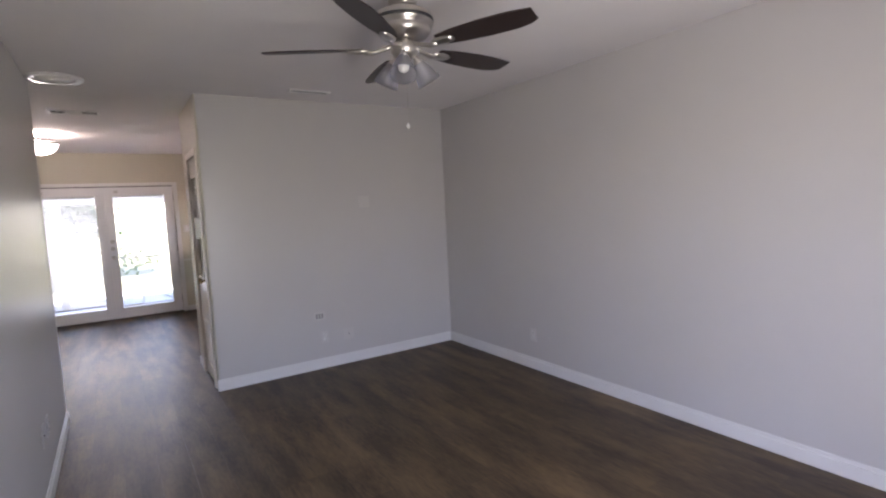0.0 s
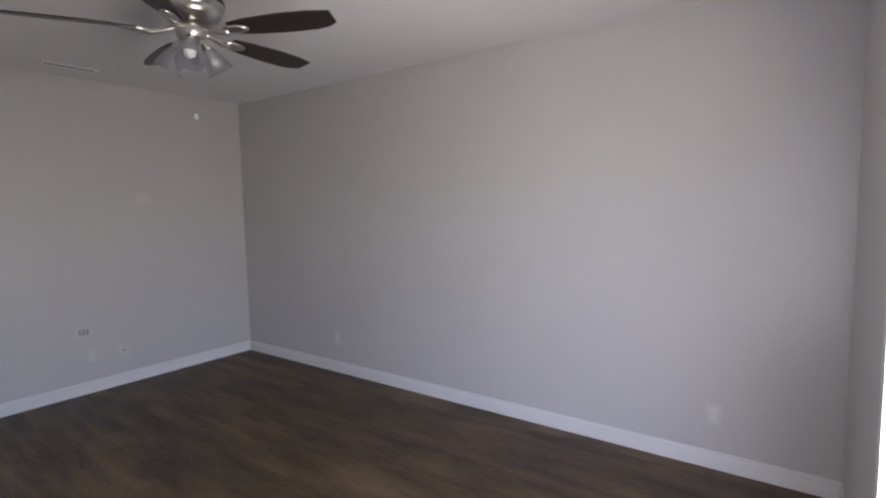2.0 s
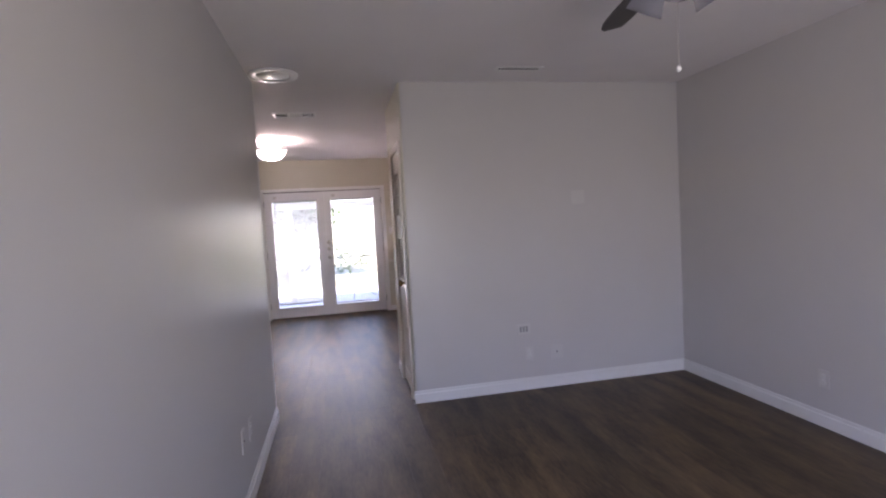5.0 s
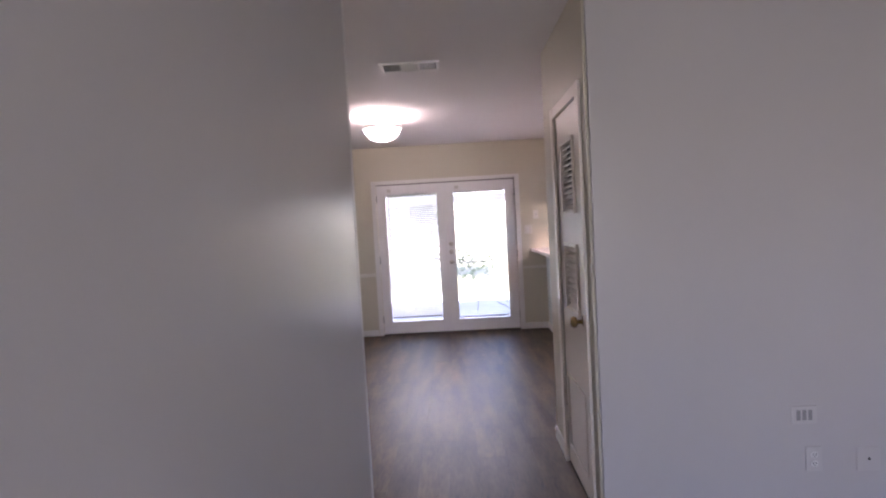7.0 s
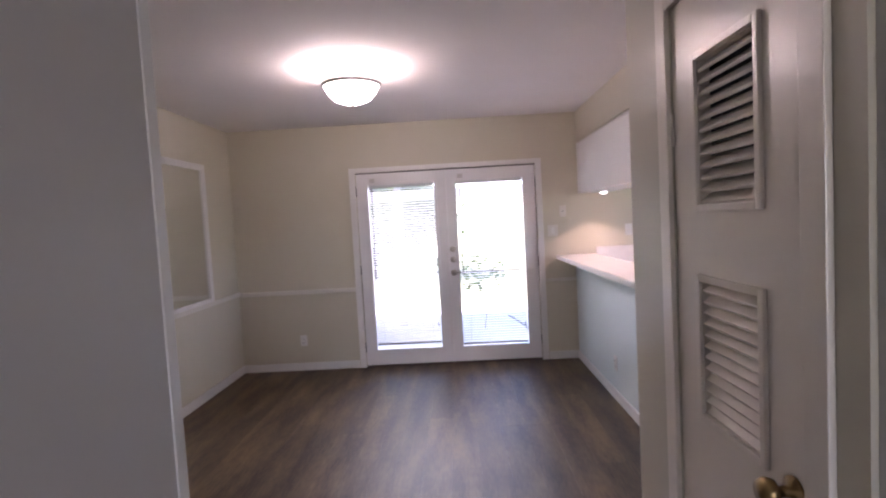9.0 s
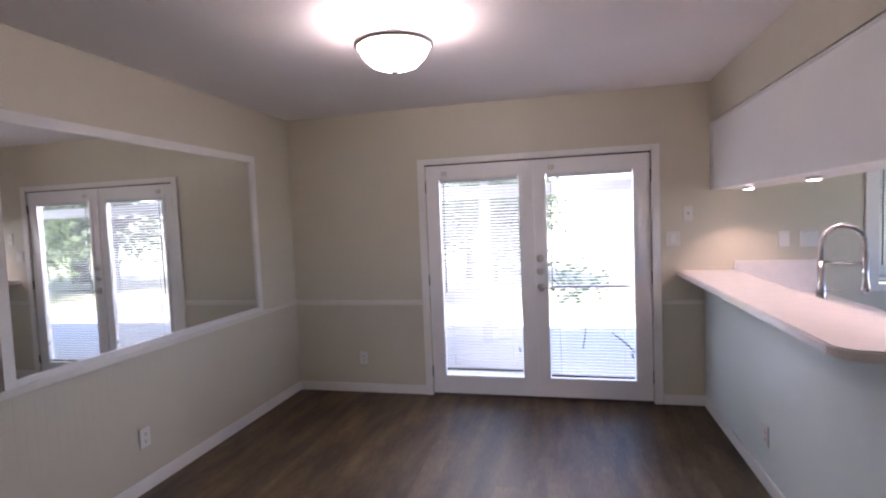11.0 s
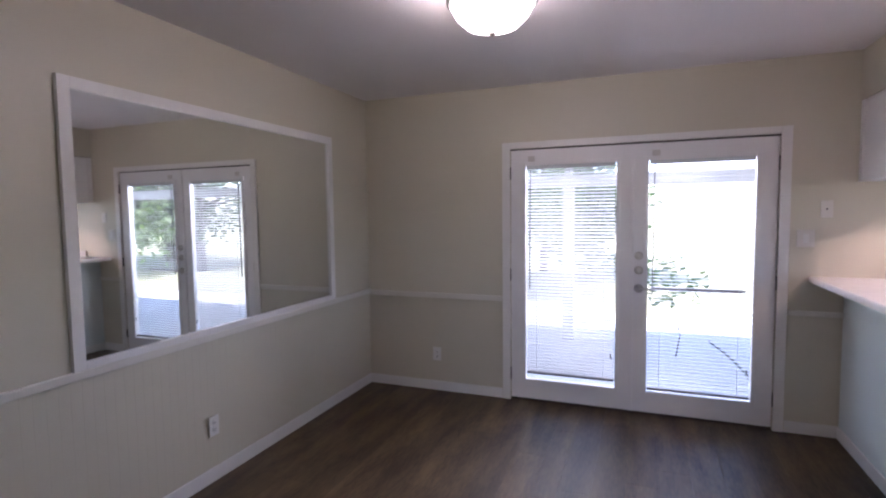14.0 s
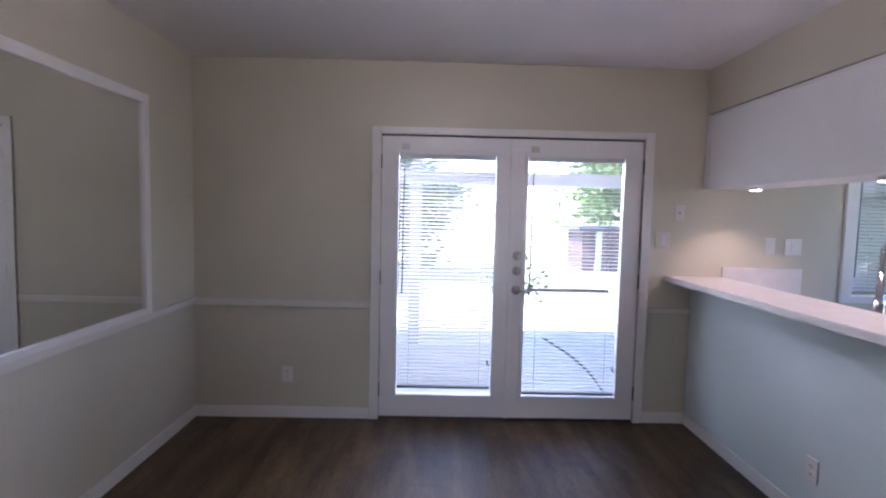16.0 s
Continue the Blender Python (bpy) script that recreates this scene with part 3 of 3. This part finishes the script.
puck = thing("puck_light", "round lit puck light under the hanging cabinet", "light", pose(PUCKS[0][0], PUCKS[0][1], 1.734), "puck lights")
part("housing", lathe([(0, -0.0005), (0.038, -0.0005), (0.038, -0.018), (0.033, -0.018), (0.0, -0.016)], 24), PLASTIC, puck, "white ring", True)
part("lens", lathe([(0, -0.0185), (0.032, -0.0185), (0.030, -0.021), (0, -0.022)], 24), LENS, puck, "glowing lens", True)
for px, py in PUCKS[1:]:
    copy_thing(puck, pose(px, py, 1.734))

# ---- dining ceiling lamp ----
dl = thing("ceiling_lamp", "lit white glass bowl ceiling lamp with nickel rim", "lamp", pose(DOME[0], DOME[1], 0))
part("canopy", lathe([(0, H - 0.001), (0.065, H - 0.001), (0.06, H - 0.015), (0.012, H - 0.02), (0.0, H - 0.02)], 28), NICKEL, dl, "", True)
part("stem", tube([(0, 0, H - 0.02), (0, 0, 2.36)], 0.006), NICKEL, dl)
part("bowl", lathe([(r * 0.93, z) for r, z in [(0.198, 2.478), (0.192, 2.45), (0.17, 2.41), (0.125, 2.37), (0.06, 2.348), (0.004, 2.343), (0.004, 2.347), (0.06, 2.352), (0.123, 2.374), (0.166, 2.413), (0.188, 2.45), (0.194, 2.478), (0.198, 2.478)]], 40), BOWL, dl, "glowing white glass bowl", True)
part("rim", lathe([(0.185, 2.456), (0.199, 2.464), (0.199, 2.480), (0.185, 2.484), (0.185, 2.456)], 40), NICKEL, dl, "nickel rim", True)
part("finial", lathe([(0, 2.345), (0.014, 2.343), (0.018, 2.334), (0.008, 2.326), (0, 2.322)], 18), NICKEL, dl, "nickel finial", True)
for a in (20, 140, 260):
    part("arm", tube([(0, 0, 2.50), (0.10 * math.cos(radians(a)), 0.10 * math.sin(radians(a)), 2.505), (0.186 * math.cos(radians(a)), 0.186 * math.sin(radians(a)), 2.482)], 0.004, 6), NICKEL, dl)

# ---- ceiling fan ----
fan = thing("ceiling_fan", "five-blade dark wood and nickel ceiling fan", "fan", pose(1.95, 3.29, 0))
part("canopy", lathe([(0, H - 0.001), (0.075, H - 0.001), (0.072, H - 0.03), (0.05, H - 0.055), (0.0, H - 0.055)], 28), NICKEL, fan, "", True)
part("motor", lathe([(0, 2.53), (0.06, 2.53), (0.09, 2.52), (0.135, 2.50), (0.15, 2.475), (0.15, 2.445), (0.132, 2.437), (0.132, 2.427), (0.14, 2.418), (0.12, 2.392), (0.08, 2.372), (0, 2.37)], 36), NICKEL, fan, "brushed nickel motor housing", True)
part("vent_band", lathe([(0.146, 2.474), (0.1515, 2.472), (0.1515, 2.456), (0.146, 2.454), (0.146, 2.474)], 36), DARK_FILL, fan, "dark vent slots round the motor", True)
part("switch_cup", lathe([(0, 2.37), (0.052, 2.37), (0.066, 2.35), (0.068, 2.315), (0.05, 2.292), (0.03, 2.282), (0.0, 2.28)], 28), NICKEL, fan, "", True)


def blade_mesh():
    bm = bmesh.new()
    out = [(0.20, 0.040), (0.30, 0.058), (0.45, 0.068), (0.58, 0.066), (0.645, 0.052), (0.680, 0.030), (0.682, -0.052), (0.58, -0.066), (0.45, -0.068), (0.30, -0.058), (0.20, -0.040)]
    out = [(x * 1.035, y * 1.06) for x, y in out]
    lo, hi = [bm.verts.new((x, y, -0.003)) for x, y in out], [bm.verts.new((x, y, 0.003)) for x, y in out]
    bm.faces.new(lo), bm.faces.new(hi)
    for i in range(len(out)):
        bm.faces.new((lo[i], lo[(i + 1) % len(out)], hi[(i + 1) % len(out)], hi[i]))
    bmesh.ops.recalc_face_normals(bm, faces=bm.faces)
    return bm


blade_me = mesh_of("blade", blade_mesh(), WALNUT)
iron = tube([(0.04, 0, 0.02), (0.10, 0, 0.0), (0.16, 0, -0.018), (0.20, 0, -0.012)], [0.014, 0.010, 0.012, 0.016], 10)
lathe([(0, -0.022), (0.03, -0.018), (0.045, -0.008), (0.04, -0.0035), (0, -0.0035)], 20, Matrix.Translation((0.23, 0, 0)) @ Matrix.Diagonal((1.5, 0.75, 1, 1)), iron)
iron_me = mesh_of("blade_iron", iron, NICKEL, True)
for i in range(5):
    at = pose(0, 0, 2.335, 0, 0, -66 + 72 * i) @ pose(0, 0, 0, -12, 0, 0)
    b = new("blade", blade_me)
    b.parent, b.matrix_local = fan, at
    q = new("blade_iron", iron_me)
    q.parent, q.matrix_local = b, Matrix.Identity(4)
tagged(fan.children[-1], "dark walnut blade")
for i in range(3):
    at = pose(0, 0, 2.315, 0, 0, -5 + 120 * i) @ pose(0.045, 0, 0, 0, -32, 0)
    part("lamp_arm", lathe([(0, 0.01), (0.012, 0.01), (0.014, -0.03), (0.028, -0.045), (0.028, -0.055), (0, -0.055)], 18), NICKEL, fan, "", True, at)
    sh = part("glass_shade", lathe([(0.026, -0.05), (0.036, -0.07), (0.05, -0.105), (0.060, -0.145), (0.066, -0.165), (0.063, -0.165), (0.057, -0.145), (0.047, -0.105), (0.033, -0.07), (0.024, -0.05)], 28), SHADE, fan, "clear frosted glass bell shade", True, at)
    part("light_bulb", lathe([(0, -0.05), (0.013, -0.055), (0.016, -0.08), (0.028, -0.105), (0.027, -0.125), (0.015, -0.14), (0, -0.143)], 18), PLASTIC, sh, "white bulb, off", True)
part("pull_chain", tube([(0.02, 0.03, 2.275), (0.022, 0.04, 1.972)], 0.0012, 5), NICKEL, fan)
part("chain_fob", lathe([(0, 1.972), (0.006, 1.967), (0.010, 1.957), (0.007, 1.947), (0, 1.944)], 12, pose(0.022, 0.04, 0)), PLASTIC, fan, "small white fob", True)


# ---- grilles and plates ----
def register(name, label, x, y, w, d, cells, slats):
    r = thing(name, label, "vent", pose(x, y, H))
    # thin dark sheet paints the duct's darkness, no duct is built
    part("backing", boxes((-w / 2 + 0.01, w / 2 - 0.01, -d / 2 + 0.01, d / 2 - 0.01, -0.004, -0.001)), DARK_FILL, r, "dark sheet standing for the unlit duct")
    part("frame", boxes((-w / 2, w / 2, -d / 2, -d / 2 + 0.022, -0.012, -0.001), (-w / 2, w / 2, d / 2 - 0.022, d / 2, -0.012, -0.001), (-w / 2, -w / 2 + 0.022, -d / 2 + 0.022, d / 2 - 0.022, -0.012, -0.001), (w / 2 - 0.022, w / 2, -d / 2 + 0.022, d / 2 - 0.022, -0.012, -0.001), bevel=0.002), TRIM, r, "white frame")
    inner = w - 0.044
    cw = inner / cells
    across = mesh_of("slat", boxes((-cw / 2 + 0.008, cw / 2 - 0.008, -0.003, 0.003, -0.001, 0.001)), TRIM)
    along = mesh_of("slat", boxes((-0.003, 0.003, -d / 2 + 0.024, d / 2 - 0.024, -0.001, 0.001)), TRIM)
    for c in range(cells):
        cx = -inner / 2 + cw * (c + 0.5)
        if c:
            part("divider", boxes((cx - cw / 2 - 0.006, cx - cw / 2 + 0.006, -d / 2 + 0.022, d / 2 - 0.022, -0.010, -0.004)), TRIM, r)
        for i in range(slats):
            s = new("slat", across if c % 2 and cells > 1 else along)
            s.parent = r
            f = (i + 0.5) / slats - 0.5
            s.matrix_local = pose(cx, f * (d - 0.05), -0.007, -40, 0, 0) if (c % 2 and cells > 1) else pose(cx + f * (cw - 0.018), 0, -0.007, 0, 62 if c == 0 else -62, 0)
    return r


register("ceiling_register", "white three-section ceiling air register", 0.430, 6.925, 0.40, 0.20, 3, 9)
register("ceiling_vent", "small white slotted ceiling vent near the wall", 2.17, 5.40, 0.36, 0.11, 1, 11)
sp = thing("ceiling_speaker", "round white flush ceiling speaker ring", "speaker", pose(0.385, 5.59, H))
part("ring", lathe([(0.115, -0.001), (0.175, -0.001), (0.172, -0.012), (0.125, -0.014), (0.115, -0.006), (0.115, -0.001)], 40), TRIM, sp, "white ring", True)
part("grille", lathe([(0, -0.004), (0.114, -0.004), (0.114, -0.007), (0, -0.009)], 40), TRIM, sp, "off-white grille", True)


def plate(name, label, m, w=0.075, h=0.118, kind="outlet", mat=None):
    """Faces local -y; m places its middle on a wall."""
    p = thing(name, label, "wall plate", m)
    part("cover", boxes((-w / 2, w / 2, -0.008, -0.001, -h / 2, h / 2), bevel=0.003), mat or PLASTIC, p)
    if kind == "outlet":
        for z in (-0.021, 0.021):
            s = part("socket", lathe([(0, 0), (0.0165, 0), (0.016, 0.003), (0, 0.003)], 16, pose(0, -0.008, z, 90)), PLASTIC, p)
            part("slots", boxes((-0.008, -0.005, -0.0118, -0.0108, z - 0.004, z + 0.007), (0.005, 0.008, -0.0118, -0.0108, z - 0.004, z + 0.007), (-0.002, 0.002, -0.0118, -0.0108, z - 0.011, z - 0.007)), DARK_FILL, s)
    elif kind == "rocker":
        part("rocker", boxes((-0.017, 0.017, -0.013, -0.008, -0.033, 0.033), bevel=0.003), PLASTIC, p)
    elif kind == "gangs":
        for i in range(3):
            part("jack", boxes((-0.038 + i * 0.027, -0.020 + i * 0.027, -0.0095, -0.0082, -0.024, 0.024)), GREYM, p)
    elif kind == "button":
        part("button", lathe([(0, 0), (0.006, 0), (0.005, 0.004), (0, 0.005)], 12, pose(0, -0.008, 0.0, 90)), DARK_FILL, p)
    return p


def on_back(x, z, y=YB):
    return pose(x, y, z)


plate("blank_plate", "blank plate painted the wall's colour", on_back(2.79, 1.61), 0.12, 0.115, "blank", IVORY)
plate("jack_plate", "white three-jack plate low on the wall", on_back(2.25, 0.52), 0.115, 0.085, "gangs", IVORY)
plate("outlet", "white duplex outlet below the jack plate", on_back(2.29, 0.31), kind="outlet", mat=IVORY)
plate("cable_plate", "pale cable plate low on the wall", on_back(2.54, 0.30), 0.11, 0.115, "button", IVORY)
for y in (4.41, 1.34):
    plate("outlet", "white duplex outlet on the long wall", pose(XR, y, 0.315, 0, 0, -90), kind="outlet", mat=IVORY)
plate("outlet", "white duplex outlet low on the passage wall", pose(XL, 4.70, 0.37, 0, 0, 90), kind="outlet", mat=IVORY)
plate("cable_plate", "painted cable plate low on the passage wall", pose(XL, 4.49, 0.385, 0, 0, 90), kind="button", mat=IVORY)
plate("outlet", "white duplex outlet beside the french doors", pose(-1.035, DY, 0.325), kind="outlet")
plate("outlet", "white duplex outlet under the mirror", pose(DL + 0.009, 8.50, 0.335, 0, 0, 90), kind="outlet")
plate("outlet", "white duplex outlet on the half wall", pose(HX, 9.11, 0.305, 0, 0, -90), kind="outlet")
plate("doorbell_plate", "narrow white plate with one button", pose(1.785, DY, 1.56), 0.07, 0.115, "button", ALMOND)
plate("light_switch", "white double light switch beside the doors", pose(1.672, DY, 1.362), 0.105, 0.118, "rocker", ALMOND)
plate("light_switch", "white rocker switch above the counter", pose(2.46, DY, 1.335), kind="rocker")
plate("light_switch", "wide white switch plate above the counter", pose(2.63, DY, 1.33), 0.12, 0.118, "rocker")


# ---- outside ----
structure("ground", boxes((-800, 800, -800, 800, -0.3, -0.126)), LAWN, "sunlit dry lawn round the house", "ground")
structure("patio", boxes((-9, 12, DY + T + 0.001, 14.6, -0.1255, -0.06)), CONCRETE, "pale concrete patio outside the doors", "patio")
pr = thing("patio_roof", "white timber patio roof on posts", "roof")
part("roof_deck", boxes((-3.2, 5.2, DY + T + 0.002, 13.4, 2.36, 2.46)), TIMBER, pr, "white roof boards")
part("beam", boxes((-3.2, 5.2, 12.68, 12.82, 1.865, 2.01), bevel=0.008), TIMBER, pr)
for px in (-3.0, -0.21, 5.0):
    part("post", boxes((px - 0.065, px + 0.065, 12.69, 12.81, -0.06, 1.864), bevel=0.008), TIMBER, pr)
    part("strut", boxes((px - 0.045, px + 0.045, 12.70, 12.80, 2.011, 2.359), bevel=0.008), TIMBER, pr)
# curved line in the patio's surface, modelled as a thin tube
hose = thing("garden_hose", "dark curved line of the patio surface, built as a tube", "hose")
part("tube", tube([(1.43 + 0.22 * math.sin(i / 20 * 2.2) - 0.1 * (i / 20) ** 2, 13.2 - 2.3 * i / 20, -0.047) for i in range(21)], 0.013, 8), LINE_DARK, hose, "", True)
shed = thing("garden_shed", "low weathered red wooden shed under a tree", "shed", pose(6.05, 22.0, -0.12))
bd = mesh_of("board", boxes((-0.072, 0.072, -0.012, 0.012, 0, 1.2)), FENCE)
for i in range(20):
    o = new("board", bd)
    o.parent, o.matrix_local = shed, pose(-1.5 + i * 0.152, 0, 0)
part("wall", boxes((-1.55, 1.5, 0.02, 1.8, 0, 1.21)), FENCE, shed, "weathered red boards")
part("roof", boxes((-1.75, 1.7, -0.25, 2.0, 1.21, 1.34), bevel=0.01), ROOFING, shed, "grey shingle roof")
for xx in (-1.1, 0.25):
    part("post", boxes((xx - 0.09, xx + 0.09, -0.09, -0.014, 0, 1.2)), TIMBER, shed, "white post")


def tree(label, x, y, height, spread, leaves, seed, low=0.25, size=0.11):
    rnd = random.Random(seed)
    t = thing("tree", label, "tree", pose(x, y, -0.12))
    bm = tube([(0, 0, 0), (0.05, 0.02, height * 0.25), (-0.04, 0.05, height * 0.55), (0.02, 0, height * 0.9)], [0.006 * height ** 2 * k for k in (1.0, 0.8, 0.5, 0.2)], 9)
    ends = []
    for i in range(11):
        a, z = rnd.uniform(0, 6.28), height * rnd.uniform(low, 0.75)
        r = spread * rnd.uniform(0.5, 0.95)
        e = (r * math.cos(a), r * math.sin(a), z + height * rnd.uniform(0.05, 0.25))
        ends.append(e)
        tube([(0, 0, z), (e[0] * 0.5, e[1] * 0.5, z + (e[2] - z) * 0.65), e], [0.0024 * height ** 2 * k for k in (1.0, 0.6, 0.2)], 6, bm)
    ends += [(0, 0, height * 0.95), (0.2, 0.1, height * 0.75)]
    part("trunk", bm, BARK, t, "grey-brown trunk and limbs", True)
    verts, faces = [], []
    for i in range(leaves):
        c = Vector(rnd.choice(ends))
        p = c + Vector((rnd.gauss(0, 1), rnd.gauss(0, 1), rnd.gauss(0, 0.7))) * spread * 0.24
        p.z = max(p.z, 0.15)
        u = Vector((rnd.gauss(0, 1), rnd.gauss(0, 1), rnd.gauss(0, 0.5))).normalized()
        w = u.cross(Vector((rnd.gauss(0, 1), rnd.gauss(0, 1), rnd.gauss(0, 1)))).normalized()
        s = size * rnd.uniform(0.6, 1.3)
        k = len(verts)
        verts += [p - u * s, p + w * s * 0.45, p + u * s, p - w * s * 0.45]
        faces.append((k, k + 1, k + 2, k + 3))
    me = bpy.data.meshes.new("crown")
    me.from_pydata(verts, [], faces)
    me.materials.append(LEAF)
    cr = new("crown", me)
    cr.parent = t
    return tagged(t)


tree("leafy green tree spreading over the shed", 6.7, 23.5, 4.2, 2.6, 5200, 3, 0.35, 0.16)
tree("bushy green tree beyond the patio", -3.6, 17.5, 4.5, 2.2, 5200, 5, 0.15)
tree("tall green tree behind the lawn", -8.0, 23.0, 7.0, 3.4, 6500, 7, 0.1, 0.17)
tree("low green shrub with long branches", -1.0, 19.5, 2.4, 1.4, 3000, 11, 0.1)
tree("green tree by the kitchen window", 8.6, 18.2, 5.0, 2.4, 5200, 13, 0.1)
tree("tall green tree far behind the lawn", -14.0, 26.0, 7.5, 4.0, 6500, 17, 0.08, 0.2)
tree("broad green tree at the lawn's edge", 10.2, 16.2, 5.5, 2.6, 6500, 19, 0.1, 0.13)
tree("broad green tree shading the lawn", 12.5, 20.5, 7.0, 3.4, 6500, 23, 0.08, 0.17)
tree("leafy green tree behind the patio post", -1.9, 20.5, 4.6, 1.9, 5200, 31, 0.12, 0.13)
tree("small leafy shrub with long branches beside the post", 1.0, 12.4, 1.2, 0.36, 170, 29, 0.42, 0.05)

# ---- beadboard below the chair rail ----
bead = structure("beadboard", boxes((DL + 0.001, DL + 0.004, YS, DY - 0.002, 0.085, 0.838)), CREAM, "beige beadboard panelling below the chair rail", "panelling")
bead_me = mesh_of("bead_board", boxes((DL + 0.0042, DL + 0.0048, -0.0249, 0.0249, 0.086, 0.837), bevel=0.0002), CREAM)
y = YS + 0.05
while y < DY - 0.05:
    o = new("bead_board", bead_me)
    o.parent, o.matrix_local = bead, Matrix.Translation((0, y, 0))
    y += 0.050

# ---- floor planks ----
floor = structure("floor", boxes((DL, KX, YF, DY + 0.02, -0.0079, -0.005)), SUB, "dark brown wood-look vinyl plank floor", "floor")
PW, PL = 0.178, 1.22
plank_me = {}


def plank(x0, x1, y0, y1):
    key = (round(x1 - x0, 3), round(y1 - y0, 3))
    if key not in plank_me:
        w, l = key
        plank_me[key] = mesh_of("plank", boxes((0.0003, w - 0.0003, 0.0003, l - 0.0003, -0.0045, 0.0), bevel=0.0006), FLOOR)
    o = new("plank", plank_me[key])
    o.parent, o.matrix_local = floor, Matrix.Translation((x0, y0, 0))


def lay(X0, X1, Y0, Y1, seed):
    rnd = random.Random(seed)
    x = X0
    while x < X1 - 0.01:
        xe = min(x + PW, X1)
        y = Y0 - rnd.choice((0.0, 0.2, 0.4, 0.6, 0.8, 1.0))
        while y < Y1 - 0.01:
            a, b = max(y, Y0), min(y + PL, Y1)
            if b - a > 0.02:
                plank(x, xe, a, b)
            y += PL
        x = xe


lay(XL, XR, YF, YB, 1)
lay(XL, XC, YB, YC, 2)
lay(DL, XL, YS, DY + 0.02, 3)
lay(XL, HX, YC, DY + 0.02, 4)
lay(HX, KX, YC, 7.74, 5)
